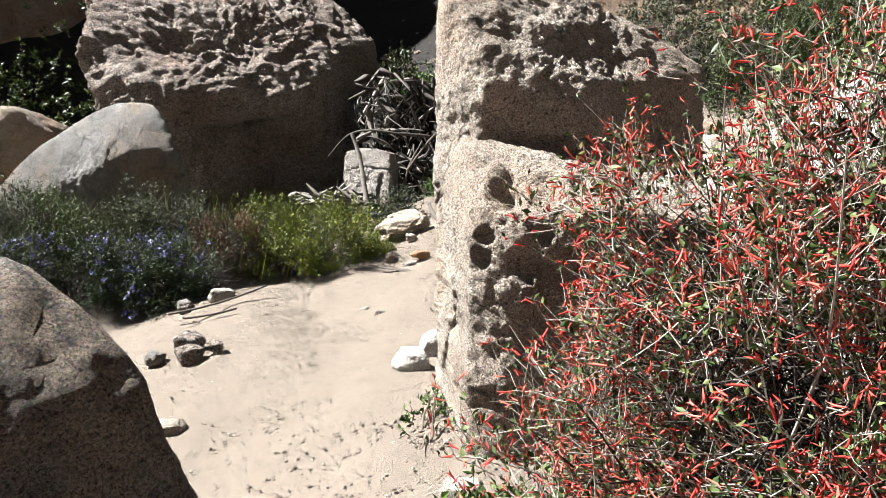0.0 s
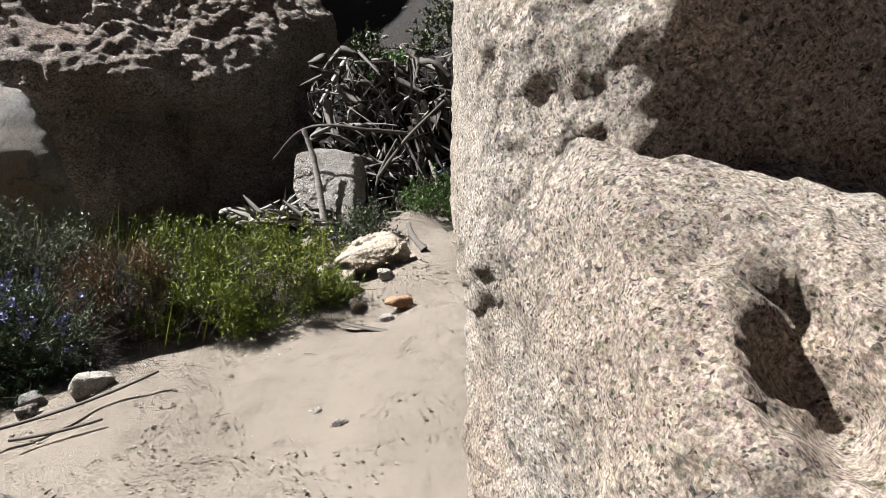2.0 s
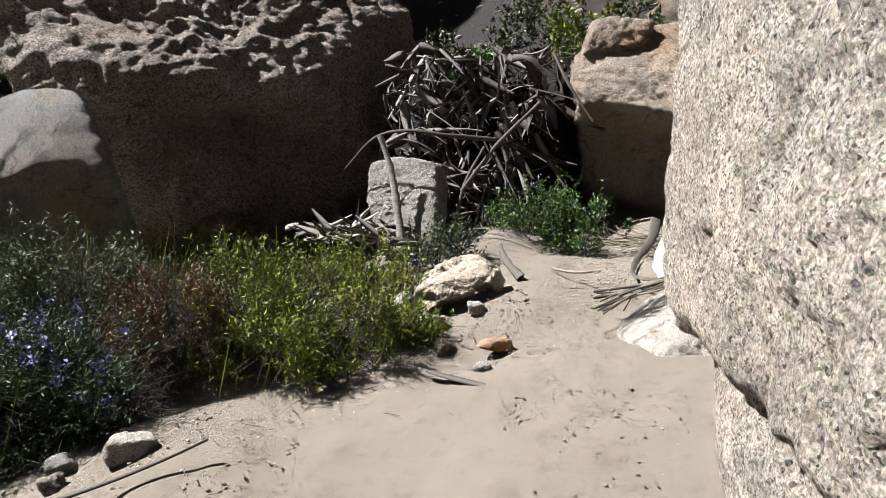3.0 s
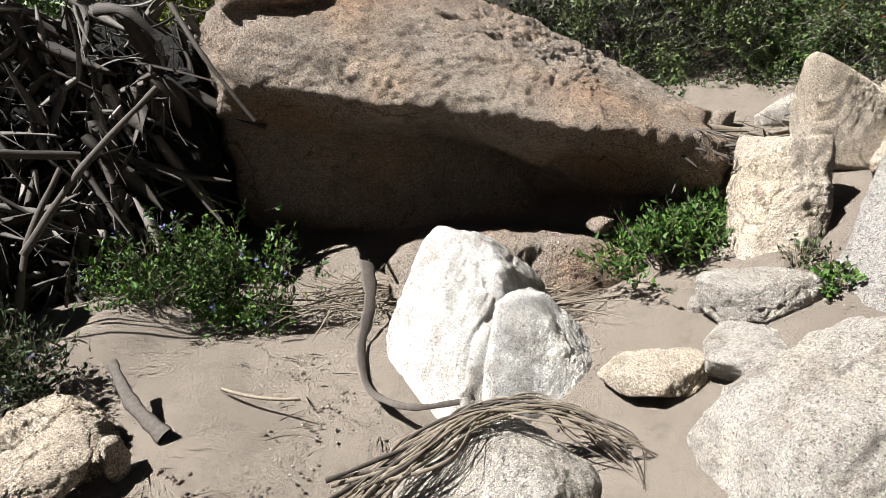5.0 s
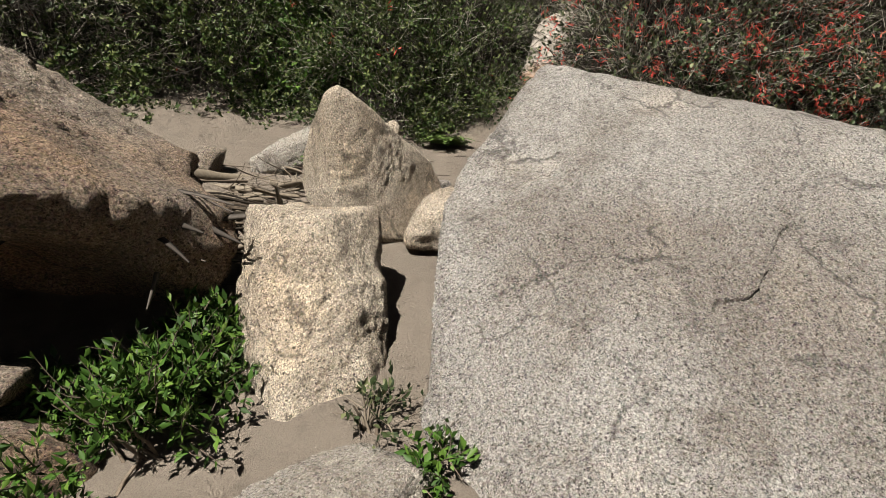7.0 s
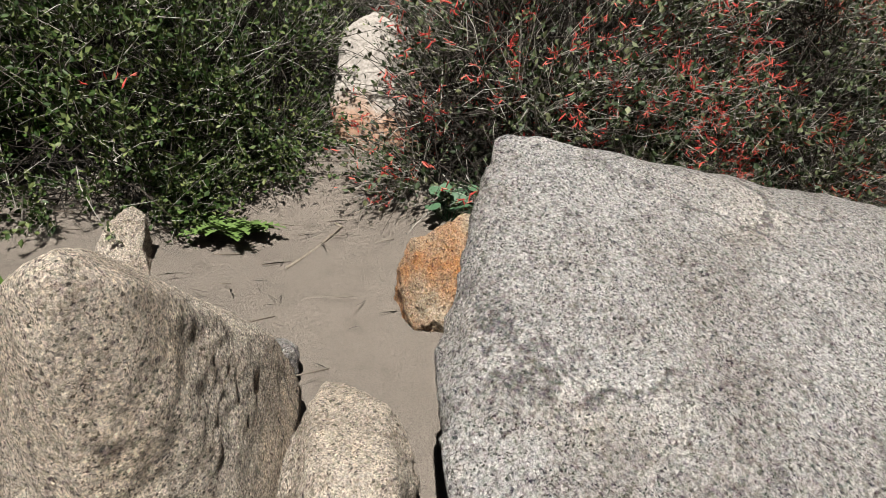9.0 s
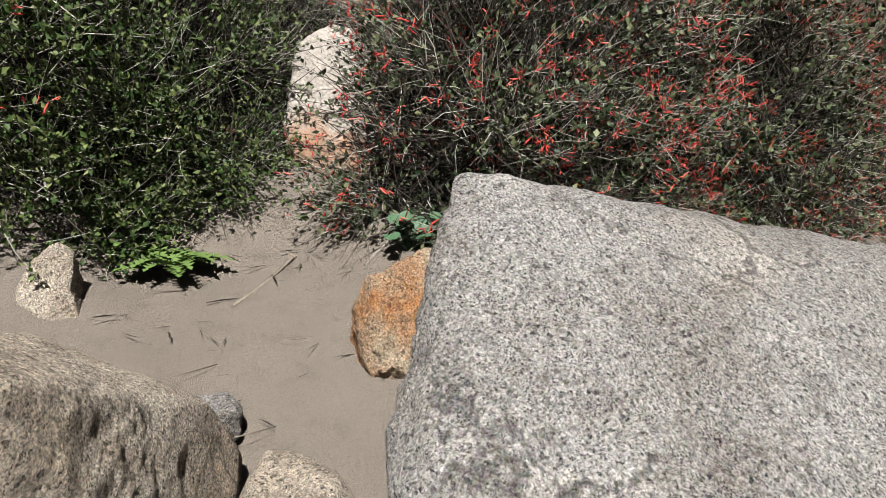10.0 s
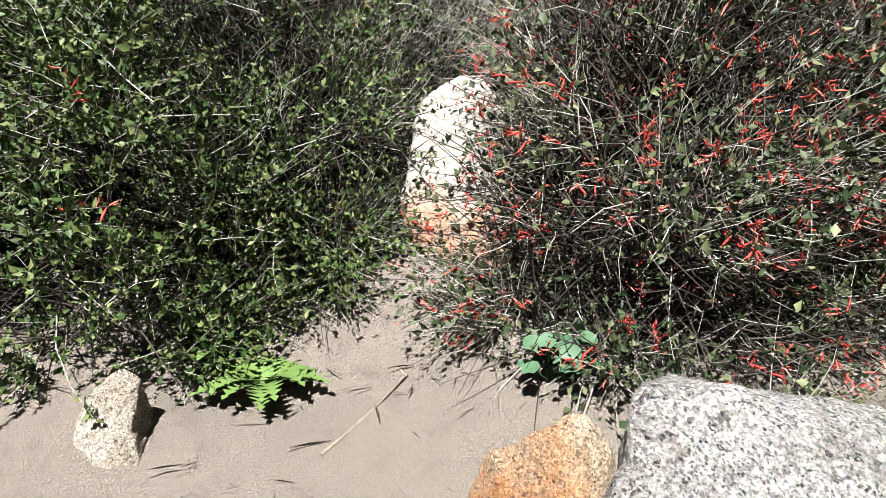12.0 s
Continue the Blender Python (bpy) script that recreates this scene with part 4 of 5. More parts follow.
for i, (at, size, leaf, n, ln, label, petal) in enumerate(bed):
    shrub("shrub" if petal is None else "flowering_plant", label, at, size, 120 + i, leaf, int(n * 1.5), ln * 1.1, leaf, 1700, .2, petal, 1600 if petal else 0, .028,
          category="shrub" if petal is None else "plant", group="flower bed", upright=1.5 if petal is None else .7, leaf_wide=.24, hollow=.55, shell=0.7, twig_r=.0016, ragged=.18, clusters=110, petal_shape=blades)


def tufts(name, label, spots, material, count, height, seed, width=0.006, lean=0.35):
    """Grass: many single blades, standing in the spots (x, y, spread)."""
    rng = np.random.default_rng(seed)
    k = rng.integers(0, len(spots), count)
    s = np.array(spots)[k]
    xy = s[:, :2] + rng.normal(0, 1, (count, 2)) * s[:, 2:3]
    p = np.column_stack([xy, terrain(xy[:, 0], xy[:, 1]) - 0.01])
    ln = height * rng.uniform(0.4, 1.2, count)
    way = unit(np.column_stack([rng.normal(0, lean, (count, 2)), np.ones(count)]))
    v, f = blades(rng, p, way, ln, np.full(count, width), 0.1)
    ob = new(name, mesh_np(name, v, f))
    ob.data.materials.append(material)
    return tagged(ob, label, "grass", kind="stuff")


tufts("grass", "tall thin green grass behind the flower bed", [(-2.3, 7.75, .4), (-3.0, 7.7, .35), (-1.7, 7.7, .3), (-4.2, 7.3, .5), (-3.6, 6.9, .4)], leaf_yellow, 800, .72, 141, .006, .2)
tufts("grass", "sunlit pale grass between far boulders", [(-7.2, 12.8, .9), (-6.2, 11.6, .6), (-8.4, 10.2, .8), (-7.5, 13.8, 1.0)], leaf_yellow, 5000, .5, 142, .012)

# green plants by the frond pile and under the overhang
herbs = [
    ((.42, 9.25), (.42, .34, .62), leaf_bright, 3600, "leafy green plant with a few purple flowers", petal_blue),
    ((-.12, 9.35), (.36, .3, .45), leaf_bright, 2400, "leafy green plant with a few purple flowers", petal_blue),
    ((-.85, 8.7), (.42, .25, .32), leaf_blue, 2400, "low grey-green plant with purple flowers", petal_blue),
    ((-1.15, 8.35), (.35, .3, .4), leaf_yellow, 2000, "low yellow-green plant before the fronds", None),
]
for i, (at, size, leaf, n, label, petal) in enumerate(herbs):
    shrub("leafy_plant", label, at, size, 150 + i, leaf, n, .038, twig_brown, 420, .16, petal, 90 if petal else 0, .02, "plant", "plants by the frond pile",
          upright=.9, leaf_wide=.42, hollow=.2, twig_r=.0018, clusters=16, petal_shape=blades)
shrub("leafy_plant", "bright green ferny plant under the overhang", (2.3, 7.95), (.42, .26, .24), 160, leaf_bright, 5200, .04, twig_brown, 500, .14, None, 0, 0.02, "plant", "ferny plants", upright=.7, leaf_wide=.4, hollow=.15)
shrub("leafy_plant", "bright green ferny plant beside the post-shaped boulder", (2.6, 8.02), (.22, .16, .22), 161, leaf_bright, 1800, .04, twig_brown, 200, .12, None, 0, 0.02, "plant", "ferny plants", upright=.7, leaf_wide=.4, hollow=.15)
shrub("weed", "small green weed beside the flat stone", (2.4, 7.12), (.13, .07, .05), 162, leaf_bright, 260, .035, twig_brown, 50, .06, category="plant", group="small weeds")
shrub("weed", "small green weed beside the white stone", (4.22, 8.45), (.16, .12, .14), 163, leaf_bright, 420, .035, twig_brown, 50, .06, category="plant", group="small weeds")
shrub("weed", "dry grassy weed at the post-shaped boulder's foot", (2.5, 7.35), (.1, .08, .08), 164, leaf_olive, 160, .03, straw, 40, .08, category="plant", group="small weeds")


shrub("leafy_plant", "fresh green bush growing above the frond pile", (-.62, 11.15), (.62, .45, .42), 233, leaf_bright, 6000, .05, twig_brown, 500, .16, None, 0, 0.02, "plant", "plants by the frond pile", upright=.6, leaf_wide=.45, hollow=.3, base=2.30)


def rosette(name, label, x, y, leaves, length, width, seed, material, jag=True):
    """A plant of leaves spread from one foot; each leaf is a toothed, arching blade."""
    rng = np.random.default_rng(seed)
    root = thing(name, (x, y, on_ground(x, y)), label, "plant")
    for i in range(leaves):
        a = 2 * math.pi * i / leaves + rng.normal(0, 0.2)
        ln, steps = length * rng.uniform(0.6, 1.1), 16 if jag else 8
        rise = rng.uniform(0.1, 1.0) if jag else rng.uniform(0.15, 0.9)
        v, f = [], []
        for s in range(steps + 1):
            t = s / steps
            w = width * math.sin(math.pi * min(0.97, 0.12 + t * 0.85)) * ((1.0 if s % 2 else 0.18) if jag else (0.12 if t < 0.45 else 1))
            c = np.array((math.cos(a) * ln * t, math.sin(a) * ln * t, ln * (rise * t - 0.75 * rise * t * t) + 0.012))
            sd = np.array((-math.sin(a), math.cos(a), 0)) * w
            v += [c + sd + (0, 0, w * 0.3), c, c - sd + (0, 0, w * 0.3)]
            if s:
                b = s * 3
                f += [(b - 3, b - 2, b + 1, b), (b - 2, b - 1, b + 2, b + 1)]
        part("leaf", mesh_np("leaf", np.array(v), np.array(f)), material, root)
    return root


rosette("thistle", "bright green toothed thistle rosette on sand", 5.04, 7.98, 34, .21, .045, 171, leaf_fresh)
rosette("weed", "broad-leaved dark green weed by the hedge", 5.15, 8.15, 22, .13, .028, 172, leaf_fresh, False)


def round_leaved(name, label, x, y, leaves, reach, size, seed, material):
    """A low plant of round, slightly cupped leaves, each on its own stalk."""
    rng = np.random.default_rng(seed)
    root = thing(name, (x, y, on_ground(x, y)), label, "plant")
    for i in range(leaves):
        a, out = rng.uniform(0, 2 * math.pi), reach * rng.random() ** 0.6
        c = np.array((math.cos(a) * out, math.sin(a) * out, rng.uniform(0.35, 1.1) * reach))
        r = size * rng.uniform(0.6, 1.1)
        nrm = unit(np.array((math.cos(a) * 0.5, math.sin(a) * 0.5, 1.0)) + rng.normal(0, 0.35, 3))
        sd = unit(np.cross(nrm, (0.3, 0.9, 0.1)))
        up = np.cross(nrm, sd)
        v = [c - nrm * r * 0.25] + [c + (sd * math.cos(t) + up * math.sin(t)) * r * (1 - 0.35 * (k == 0)) for k, t in enumerate(np.arange(10) * math.pi / 5)]
        f = [(0, k + 1, (k + 1) % 10 + 1) for k in range(10)]
        leaf = part("leaf", mesh_np("leaf", np.array(v), np.array(f), True), material, root)
        foot = np.array((math.cos(a) * 0.01, math.sin(a) * 0.01, 0.0))
        sv, sf, _ = stalks(rng, foot[None], (c - foot)[None], np.array([np.linalg.norm(c - foot)]), np.array([0.0025]), 2, 0.02)
        part("stalk", mesh_np("stalk", sv, sf), material, leaf)
    return root


round_leaved("weed", "round-leaved blue-green plant by the rusty stone", 4.90, 7.14, 26, .13, .034, 173, leaf_round)
rosette("weed", "bright weed behind the slab", 4.75, 6.6, 18, .15, .026, 174, leaf_bright)
rosette("poppy", "single small yellow flower at the bed's edge", -2.3, 6.35, 5, .05, .02, 175, petal_yellow, False)

# hedge of shrubs above the boulders
hedge = [
    ((5.90, 8.62), (1.0, .80, 1.75), leaf_green, 86000, .026, 4800, 60, petal_red, "dense small-leaved green shrub with grey twigs"),
    ((6.1, 9.6), (1.0, .8, 1.9), leaf_green, 40000, .030, 2400, 40, petal_red, "dense small-leaved green shrub with grey twigs"),
    ((5.80, 8.03), (.62, .48, 1.25), leaf_green, 30000, .025, 2800, 50, petal_red, "dense small-leaved green shrub with grey twigs"),
    ((5.35, 9.95), (.95, .75, 1.7), leaf_green, 30000, .032, 1300, 90, petal_orange, "dense olive shrub with grey twigs"),
    ((4.75, 10.9), (.9, .8, 1.7), leaf_green, 18000, .040, 900, 60, petal_orange, "dense olive shrub with grey twigs"),
    ((5.37, 6.80), (.62, .60, 1.1), leaf_olive, 17000, .029, 3400, 1900, petal_red, "tangled grey-twigged shrub with red flowers"),
    ((7.75, 7.7), (1.0, .9, 2.0), leaf_olive, 9000, .036, 2600, 120, petal_red, "bare grey tangled shrub behind the hedge"),
    ((5.9, 10.9), (1.1, .9, 2.1), leaf_olive, 12000, .048, 1300, 60, petal_orange, "dense olive shrub with grey twigs"),
    ((4.9, 11.6), (1.2, .9, 2.2), leaf_olive, 12000, .048, 1300, 60, petal_orange, "dense olive shrub with grey twigs"),
    ((3.6, 12.2), (1.2, .8, 2.0), leaf_olive, 9000, .052, 1000, 60, petal_orange, "dense olive shrub with grey twigs"),
    ((5.8, 6.4), (.85, .85, 1.4), leaf_olive, 34000, .031, 5600, 8500, petal_red, "tangled grey-twigged shrub with red flowers"),
    ((5.95, 5.3), (.95, .85, 1.4), leaf_olive, 30000, .033, 4600, 9000, petal_orange, "tangled grey-twigged shrub with red flowers"),
    ((6.3, 4.0), (1.1, .9, 1.4), leaf_olive, 16000, .036, 2400, 4000, petal_orange, "tangled shrub thick with orange-red flowers"),
    ((6.75, 7.75), (.85, .66, 1.9), leaf_olive, 17000, .028, 7200, 160, petal_red, "bare grey tangled shrub behind the hedge"),
    ((7.3, 6.2), (1.0, .95, 1.7), leaf_olive, 11000, .038, 1800, 1300, petal_red, "tangled grey-twigged shrub with red flowers"),
    ((7.3, 9.4), (1.2, 1.0, 1.9), leaf_green, 11000, .048, 1100, 40, petal_red, "dense small-leaved green shrub with grey twigs"),
    ((7.6, 4.6), (1.2, 1.0, 1.6), leaf_olive, 9000, .044, 1200, 1000, petal_orange, "tangled shrub thick with orange-red flowers"),
    ((7.4, 11.0), (1.3, 1.1, 2.2), leaf_olive, 8000, .055, 900, 60, petal_red, "dense olive shrub with grey twigs"),
]
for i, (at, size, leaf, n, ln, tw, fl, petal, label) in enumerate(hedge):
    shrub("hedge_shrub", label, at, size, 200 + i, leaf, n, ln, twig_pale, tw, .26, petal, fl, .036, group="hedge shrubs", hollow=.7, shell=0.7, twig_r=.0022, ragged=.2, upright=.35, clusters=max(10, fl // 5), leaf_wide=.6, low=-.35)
shrub("hedge_shrub", "sparse thorny twigs reaching over the rust-stained boulder", (5.42, 7.02), (.42, .40, .85), 230, leaf_olive, 1100, .02, twig_pale, 420, .26, petal_red, 150, .034, group="hedge shrubs", hollow=.5, twig_r=.0020, upright=.1, clusters=30)
shrub("leafy_plant", "fresh green broad-leaved plant in the hedge", (5.45, 9.2), (.4, .45, .9), 231, leaf_bright, 3000, .05, twig_brown, 260, .2, category="plant", group="hedge shrubs", leaf_wide=.5)
shrub("leafy_plant", "fresh green broad-leaved plant in the hedge", (5.55, 8.95), (.3, .4, .5), 232, leaf_bright, 1800, .05, twig_brown, 160, .2, category="plant", group="hedge shrubs", leaf_wide=.5)

# far slope
far = [((-1.0, 13.6), 1.0, leaf_bright), ((-.2, 14.2), .9, leaf_olive), ((.8, 13.4), .8, leaf_olive), ((-2.4, 15.5), 1.0, leaf_yellow), ((1.9, 13.8), 1.0, leaf_olive), ((-7.0, 15.2), 1.5, leaf_green), ((-8.6, 14.6), 1.6, leaf_green),
       ((-10.2, 13.8), 1.7, leaf_green), ((-6.4, 17.5), 2.0, leaf_green), ((-9.0, 18), 2.4, leaf_green), ((-12, 16.5), 2.4, leaf_green), ((-5.8, 14.2), .9, leaf_yellow), ((3.0, 15.4), 1.2, leaf_olive), ((.2, 16.5), 1.1, leaf_olive), ((8.5, 13.5), 2.0, leaf_olive), ((-8.2, 15.6), 3.2, leaf_green), ((-10.5, 14.6), 3.4, leaf_green), ((-12.4, 13.2), 3.4, leaf_green), ((-6.9, 18.2), 3.6, leaf_green), ((-13.5, 17), 4, leaf_green), ((-9.2, 19.5), 4, leaf_green), ((-4.6, 17.5), 1.6, leaf_olive), ((-1.6, 16.4), 1.2, leaf_olive), ((1.2, 15.2), 1.0, leaf_yellow)]
for i, (at, s, leaf) in enumerate(far):
    shrub("far_shrub", "shrub on the stony slope behind the boulders", at, (s * .8, s * .8, s), 240 + i, leaf, 2000, .10, twig_brown, 120, .3, group="slope shrubs", twig_r=.004)

boulder("cliff", "brown crumbling earth and rock bank above the hedge", [
    (2.2, 14.6, 2.0), (2.4, 15.0, 6.5), (6, 14.0, 3), (6.2, 14.6, 7.5), (9.6, 11.5, 3.5), (10, 12, 8), (12, 15, 8), (4, 17, 7), (3, 17, 2), (12, 16, 2), (9.5, 11.5, 1.5)],
    granite_cave, 6, 22, 0.04, 6.0, 0.05, (), 61, "cliff")

bits("scree", "dark broken scree on the slope behind the boulders", granite_dark, 1500, 9, .04, .16, [(-1.5, 14.5, 1.4), (.8, 14.0, 1.2), (-.3, 16.5, 2.0), (2.5, 14.5, 1.0), (-4, 17, 2)], PEBBLE)
bits("far_litter", "dry brown litter under the hedge shrubs", twig_brown, 900, 10, .02, .06, [(5.5, 8.6, .35), (5.6, 6.6, .35), (5.4, 9.6, .4), (5.9, 7.8, .3)], STRAW)

# Added out of view to block the sun from the far slope.
boulder("cliff", "tall unseen canyon wall added to shade the far slope", [
    (-17, 18.2, 0), (-16, 18.6, 22), (-13.5, 23, 0), (-14, 23, 24), (-13, 36, 4), (-14, 36, 30), (-34, 24, 0), (-32, 25, 22), (-34, 38, 30), (-34, 38, 0)],
    granite_cave, 5, 24, 0.03, 6.0, 0.2, (), 63, "cliff")


# ---- dead palm fronds ----
def ribbon(length, width, curl, twist, thick=0.006, steps=9):
    """A dead frond strip: a channelled blade along x that tapers, curls and twists."""
    v, f = [], []
    for s in range(steps + 1):
        t = s / steps
        w = width * (1 - 0.8 * t ** 2) * (0.7 + 0.3 * min(1, t * 6))
        a = curl * t
        c = np.array((length * (math.sin(a) / curl if abs(curl) > 1e-3 else t), 0, length * ((1 - math.cos(a)) / curl if abs(curl) > 1e-3 else 0)))
        b = twist * t
        sd = np.array((0, math.cos(b), math.sin(b)))
        up = np.array((-math.sin(a) * math.cos(b), -math.sin(b), math.cos(a) * math.cos(b)))
        v += [c + sd * w, c - up * (thick + w * 0.14), c - sd * w, c - up * (w * 0.14 - thick)]
        if s:
            k = s * 4
            for i in range(4):
                j = (i + 1) % 4
                f.append((k - 4 + i, k - 4 + j, k + j, k + i))
    return np.array(v), np.array(f)


STRIPS = [mesh_np("frond_strip", *ribbon(*spec)) for spec in (
    (.7, .030, .20, .4, .002), (.8, .055, .30, .9, .002), (.5, .060, .45, 1.4, .002), (.6, .018, .10, .2, .003), (.45, .085, .25, .8, .002), (.9, .048, -.20, .3, .002), (.4, .100, .60, 1.6, .002))]
for me in STRIPS:
    me.materials.append(frond_mat)


def lay(ob, at, to, roll, size):
    """Places a strip from one point towards another."""
    d = Vector(to) - Vector(at)
    q = d.to_track_quat("X", "Z")
    ob.matrix_basis = Matrix.Translation(at) @ q.to_matrix().to_4x4() @ Matrix.Rotation(roll, 4, "X") @ Matrix.Scale(size, 4)


pile = thing("frond_pile", (-.3, 9.9, .7), "tangled heap of dead grey palm fronds and sticks between boulders", "debris")
# Litter backing behind the strips; the dark of their gaps is in its colour.
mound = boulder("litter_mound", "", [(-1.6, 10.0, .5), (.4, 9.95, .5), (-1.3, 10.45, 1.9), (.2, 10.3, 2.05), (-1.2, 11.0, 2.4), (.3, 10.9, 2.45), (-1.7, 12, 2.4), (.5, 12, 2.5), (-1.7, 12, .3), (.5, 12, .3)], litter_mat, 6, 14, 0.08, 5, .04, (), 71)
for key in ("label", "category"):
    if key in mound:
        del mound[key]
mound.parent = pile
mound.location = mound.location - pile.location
rng = np.random.default_rng(77)
ORIGIN = Vector((-.3, 9.9, .7))
for i in range(290):
    ob = new("frond_strip", STRIPS[rng.integers(len(STRIPS))])
    ob.parent = pile
    z = rng.uniform(.9, 2.7)
    x = rng.uniform(-1.4, -.3 + .36 * (z - .9))
    y = 9.74 + (z - .75) * .42 + rng.uniform(-.2, .12)
    a = rng.normal(-1.45, .65)
    d = Vector((math.cos(a) * (1 if x < -.8 else rng.choice((-1, 1))), rng.normal(-.15, .3), math.sin(a)))
    at = Vector((x, y, z)) - ORIGIN
    lay(ob, at, at + d, rng.uniform(0, 6.3), rng.uniform(.45, 1.0))


def joined(name, label, category, items, material, parent=None):
    """Many strips in one mesh: items of (kind, at, to, roll, size)."""
    verts, faces, base = [], [], 0
    for spec, at, to, roll, size in items:
        v, f = ribbon(*spec)
        q = (Vector(to) - Vector(at)).to_track_quat("X", "Z").to_matrix().to_4x4() @ Matrix.Rotation(roll, 4, "X")
        verts.append((v * size) @ np.array(q.to_3x3()).T + np.array(at))
        faces.append(f + base)
        base += len(v)
    me = mesh_np(name, np.concatenate(verts), np.concatenate(faces))
    if parent:
        return part(name, me, material, parent, kind="stuff")
    ob = new(name, me)
    me.materials.append(material)
    return tagged(ob, label, category, kind="stuff")


fine = []
shreds = woody("grey frond shreds", (0.110, 0.102, 0.092), (0.012, 0.010, 0.008))
for i in range(480):
    z = rng.uniform(.75, 2.6)
    x = rng.uniform(-1.6, -.25 + .36 * (z - .9))
    y = 9.68 + (z - .75) * .42 + rng.uniform(-.15, .2)
    a = rng.normal(-1.1, 1.0)
    at = Vector((x, y, z)) - ORIGIN
    d = Vector((abs(math.cos(a)) * (1 if x < -.8 else rng.choice((-1, 1))), rng.normal(-.2, .4), math.sin(a)))
    fine.append(((.4, rng.choice((.006, .016, .028)), rng.uniform(-1.3, 1.3), rng.uniform(-1, 1), .002, 6), at, at + d, rng.uniform(0, 6), rng.uniform(.4, 1.2)))
joined("frond_fibre", "", "", fine, shreds, pile)


def frond(label, at, to, width, curl, roll=0.0, material=frond_mat):
    """One long frond rib lying by itself."""
    length = (Vector(to) - Vector(at)).length
    ob = new("palm_frond", mesh_np("palm_frond", *ribbon(length, width, curl, .5, .01, 14), smooth=True))
    ob.data.materials.append(material)
    lay(ob, at, to, roll, 1.0)
    return tagged(ob, label, "palm frond", "loose fronds")


def limb(name, label, points, r0, r1, material, flat=0.45, category="palm frond", taper=1.0):
    """A curved rib or branch through a few points, thinning from r0 to r1."""
    pts = [Vector(q) for q in points]
    line = []
    for i in range(len(pts) - 1):
        p0, p1, q2, q3 = pts[max(0, i - 1)], pts[i], pts[i + 1], pts[min(len(pts) - 1, i + 2)]
        for s in range(6):
            t = s / 6
            line.append(0.5 * (2 * p1 + (q2 - p0) * t + (2 * p0 - 5 * p1 + 4 * q2 - q3) * t * t + (3 * p1 - p0 - 3 * q2 + q3) * t ** 3))
    line.append(pts[-1])
    v, f = [], []
    for i, c in enumerate(line):
        t = i / (len(line) - 1)
        d = (line[min(i + 1, len(line) - 1)] - line[max(i - 1, 0)]).normalized()
        sd = d.cross(Vector((0, -1, .3))).normalized()
        up = d.cross(sd)
        r = (r1 + (r0 - r1) * (1 - t) ** taper) * (1 + .12 * math.sin(i * 2.3) + .1 * math.sin(i * 5.1 + r0 * 99))
        for k in range(8):
            a = math.pi * k / 4
            v.append(c + sd * math.cos(a) * r + up * math.sin(a) * r * flat)
        if i:
            for k in range(8):
                j = (k + 1) % 8
                f.append((i * 8 - 8 + k, i * 8 - 8 + j, i * 8 + j, i * 8 + k))
    ob = new(name, mesh_np(name, np.array(v), np.array(f), True))
    ob.data.materials.append(material)
    return tagged(ob, label, category, "loose fronds")


limb("palm_frond", "pale grey frond rib leaning on the squat boulder", [(-1.44, 9.14, 1.70), (-1.34, 9.08, 1.42), (-1.27, 8.98, 1.1), (-1.2, 8.84, .70)], .024, .04, frond_mat)
limb("palm_frond", "long arched grey frond rib lying across the pile", [(-1.8, 9.3, 1.40), (-1.5, 9.2, 1.68), (-1.18, 9.12, 1.74), (-.86, 9.12, 1.70), (-.4, 9.25, 1.66)], .008, .024, frond_mat)
limb("palm_frond", "dark stick leaning over the overhanging boulder", [(.1, 9.2, 2.4), (.22, 9.05, 2.12), (.42, 8.95, 1.8)], .016, .01, wood_grey, .9)
limb("palm_frond", "broken pale frond butt on the bank", [(-.25, 9.6, 2.42), (-.1, 9.5, 2.4), (.05, 9.45, 2.25)], .04, .02, frond_mat)
limb("palm_frond", "grey stalk slanting down the pile", [(-.5, 9.3, 1.6), (-.68, 9.2, 1.25), (-.78, 9.1, .8)], .012, .022, wood_grey)
limb("palm_frond", "dark stalk slanting across the pile", [(.0, 9.4, 2.0), (-.4, 9.2, 1.6), (-.7, 9.15, 1.2)], .014, .02, wood_grey)
limb("driftwood", "curved grey driftwood beside the white boulder", [(.98, 8.95, .98), (.86, 8.6, .84), (.68, 8.25, .74), (.58, 7.88, .70), (.63, 7.6, .72), (.78, 7.46, .76)], .05, .011, wood_grey, .22, "driftwood", 1.9)
limb("driftwood", "broken grey wood by the layered stones", [(-.36, 8.45, .82), (-.3, 8.2, .72), (-.2, 8.0, .64)], .020, .034, wood_grey, .35, "driftwood")
for i in range(22):
    k = rng.random()
    limb("palm_frond", "dark brown pleat of a folded dry frond", [(3.42, 8.1 + .02 * k, 1.50 + .05 * k), (3.2, 8.14 + .05 * k, 1.50 + .10 * k), (2.98, 8.2 + .06 * k, 1.50 + .16 * k), (2.72 + rng.normal(0, .06), 8.26 + .08 * k, 1.46 + .2 * k + rng.normal(0, .03))], .002, .006, twig_dark if i % 4 else twig_brown, .3)
limb("palm_frond", "grey strip of frond lying behind the boulder", [(4.15, 8.6, 1.62), (3.95, 8.8, 1.62), (3.6, 8.95, 1.66)], .012, .03, straw)
frond("weathered stick lying on the sand", (-.78, 6.98, .27), (-.2, 6.62, .25), .03, .1, 0, wood_grey)
frond("dark crooked stick at the bed's edge", (-2.35, 5.55, .12), (-1.65, 6.0, .17), .018, .25, 0, wood_grey)
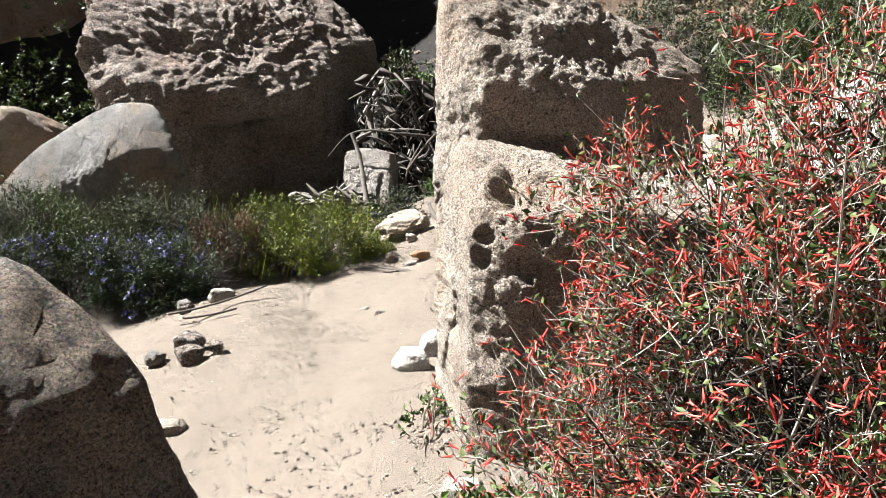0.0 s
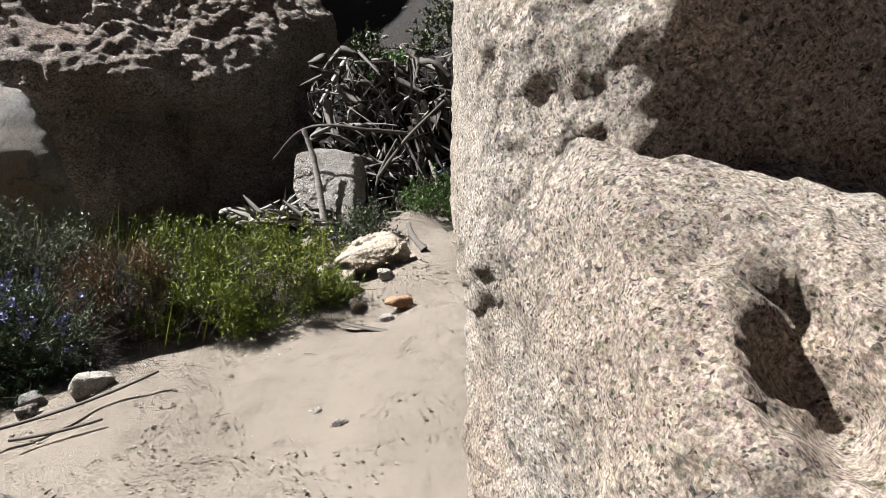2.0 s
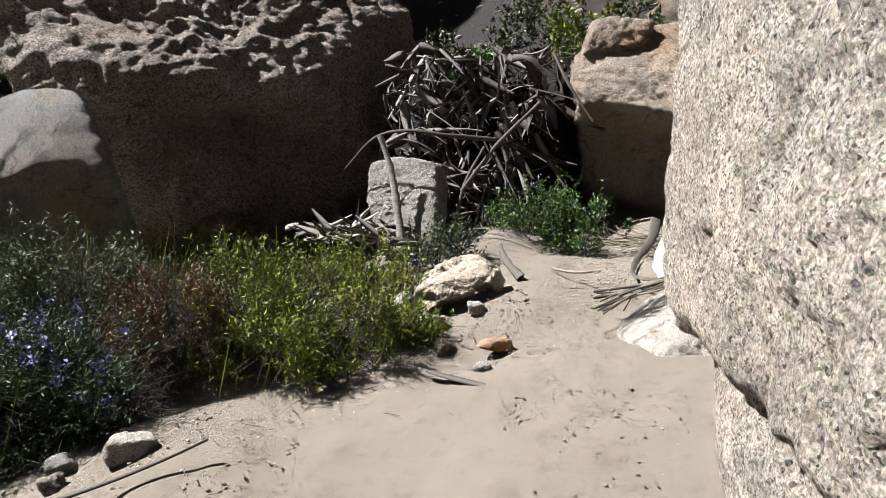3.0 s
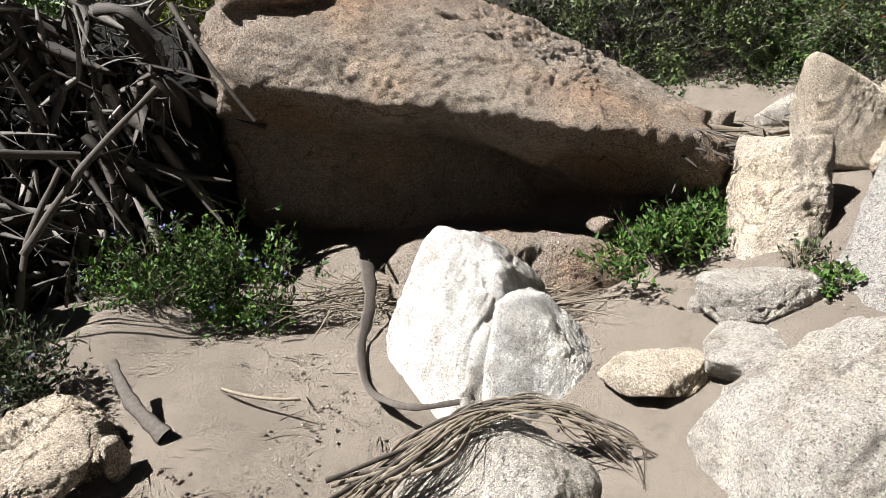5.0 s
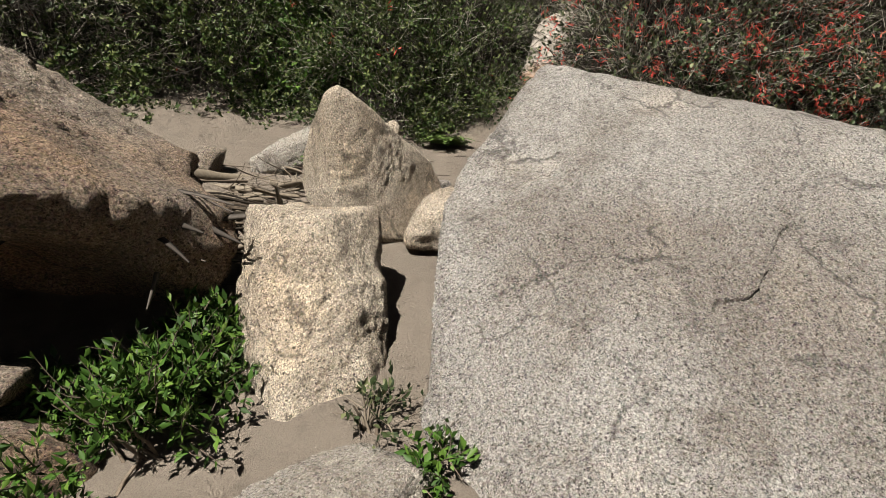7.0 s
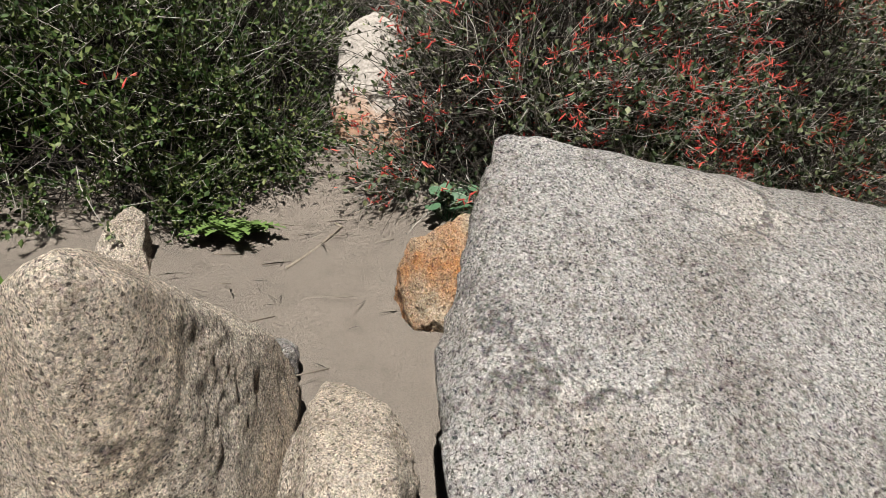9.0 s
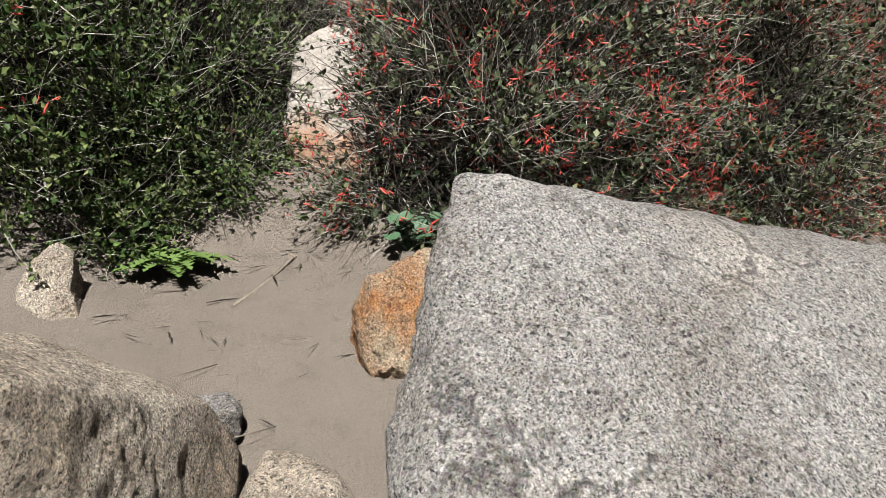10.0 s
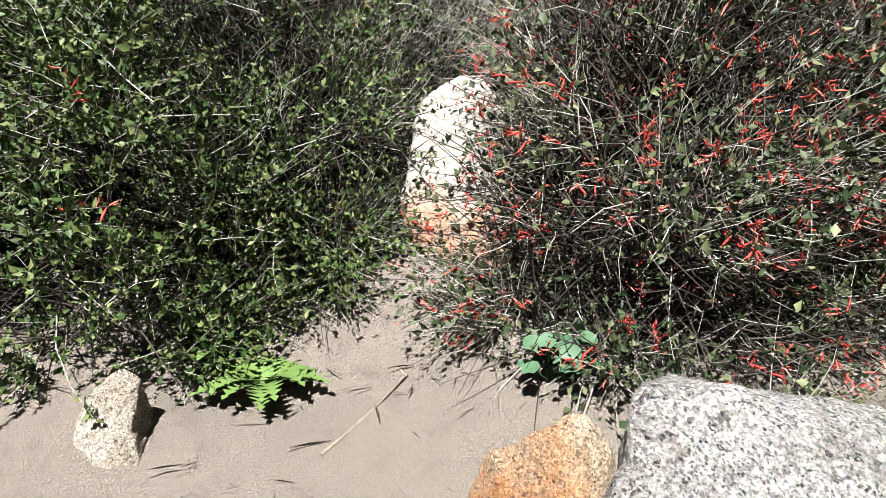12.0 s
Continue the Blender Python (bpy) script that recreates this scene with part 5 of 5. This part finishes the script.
frond("short dark stick on the sand", (-2.2, 5.5, .1), (-1.78, 5.6, .12), .014, .2, 0, wood_grey)
frond("thin pale stalk on the sand", (.05, 8.3, .66), (.3, 7.9, .64), .008, .3, 0, straw)
frond("dry stalk on the sand by the thistle", (5.05, 7.55, 1.86), (5.35, 7.75, 1.92), .006, .1, 0, straw)
frond("thin dry twig on the sand", (4.75, 7.75, 1.76), (5.05, 7.55, 1.83), .004, .2, 0, straw)

for i in range(46):
    j = [Vector((rng.normal(0, .012 + .018 * abs(k - 2)), rng.normal(0, .03 + .012 * abs(k - 2)), rng.uniform(-.005, .03) + (rng.normal(0, .03) if k in (0, 5) else 0))) for k in range(6)]
    far_end = rng.uniform(.55, 1.0)
    arch = [(.29, 7.25, .62), (.51, 7.27, .72), (.75, 7.28, .78), (1.0, 7.23, .77), (1.17, 7.12, .66), (1.27, 7.02, .52)]
    arch = [Vector(q) + e for q, e in zip(arch, j)][: 3 + round(3 * far_end)]
    limb("dry_frond_leaf", "dry split palm leaflet arched over the low boulder", arch, rng.uniform(.004, .009), .002, straw if i % 3 else wood_grey, .3)
dry = []
for i in range(40):
    at = Vector((1.55 + rng.normal(0, .12), 8.15 + rng.normal(0, .1), .82 + rng.uniform(0, .04)))
    a = rng.uniform(-1.2, .2)
    dry.append(((rng.uniform(.2, .5), .006, rng.uniform(-.6, .6), .4, .002, 6), at, at + Vector((math.cos(a), math.sin(a), rng.uniform(0, .25))), rng.uniform(0, 6), 1.0))
joined("dry_frond_leaf", "dry split palm leaf lying on the sand", "palm frond", dry, straw)
dry = []
for i in range(130):
    at = Vector((.95 + rng.normal(0, .25), 9.0 + rng.normal(0, .16), .72 + rng.uniform(0, .08)))
    a = rng.uniform(0, 6.3)
    dry.append(((rng.uniform(.15, .45), .006, rng.uniform(-.6, .6), .4, .002, 5), at, at + Vector((math.cos(a), math.sin(a), rng.uniform(-.05, .3))), rng.uniform(0, 6), 1.0))
joined("dry_frond_leaf", "straw-coloured frond litter at the hollow's mouth", "palm frond", dry, straw)
dry = []
for i in range(12):
    at = Vector((2.72 + rng.normal(0, .08), 8.3 + rng.normal(0, .08), 1.60 + rng.uniform(-.1, .1)))
    a = rng.normal(-1.9, .35)
    dry.append(((rng.uniform(.25, .45), .014, rng.uniform(-.5, .5), .4, .003, 7), at, at + Vector((math.cos(a), math.sin(a) * .6, rng.normal(-.12, .12))), rng.uniform(0, 6), 1.0))
joined("dry_frond_leaf", "brown dry frond jammed against the overhanging boulder", "palm frond", dry, wood_grey)
dry = []
for i in range(130):
    at = Vector((-1.65 + rng.normal(0, .25), 9.0 + rng.normal(0, .15), .75 + rng.uniform(0, .12)))
    a = rng.uniform(0, 6.3)
    dry.append(((rng.uniform(.12, .38), rng.choice((.010, .022, .034)), rng.uniform(-.7, .7), .6, .002, 7), at, at + Vector((math.cos(a), math.sin(a) * .3, rng.uniform(0, .4))), rng.uniform(0, 6), 1.0))
joined("dry_frond_leaf", "pale grey shredded frond litter before the pile", "palm frond", dry, woody("pale frond shreds", (0.190, 0.180, 0.163), (0.026, 0.022, 0.018)))
dry = []
for i in range(190):
    x, y = 3.50 + rng.normal(0, .26), 8.48 + rng.normal(0, .16)
    at = Vector((x, y, on_ground(x, y) + rng.uniform(.005, .05)))
    a = rng.uniform(0, 6.3)
    dry.append(((rng.uniform(.12, .42), rng.choice((.004, .008, .02)), rng.uniform(-.6, .6), .5, .002, 6), at, at + Vector((math.cos(a), math.sin(a), rng.uniform(-.05, .3))), rng.uniform(0, 6), 1.0))
joined("dry_frond_leaf", "brown and straw frond litter beside the three-cornered boulder", "palm frond", dry, straw)
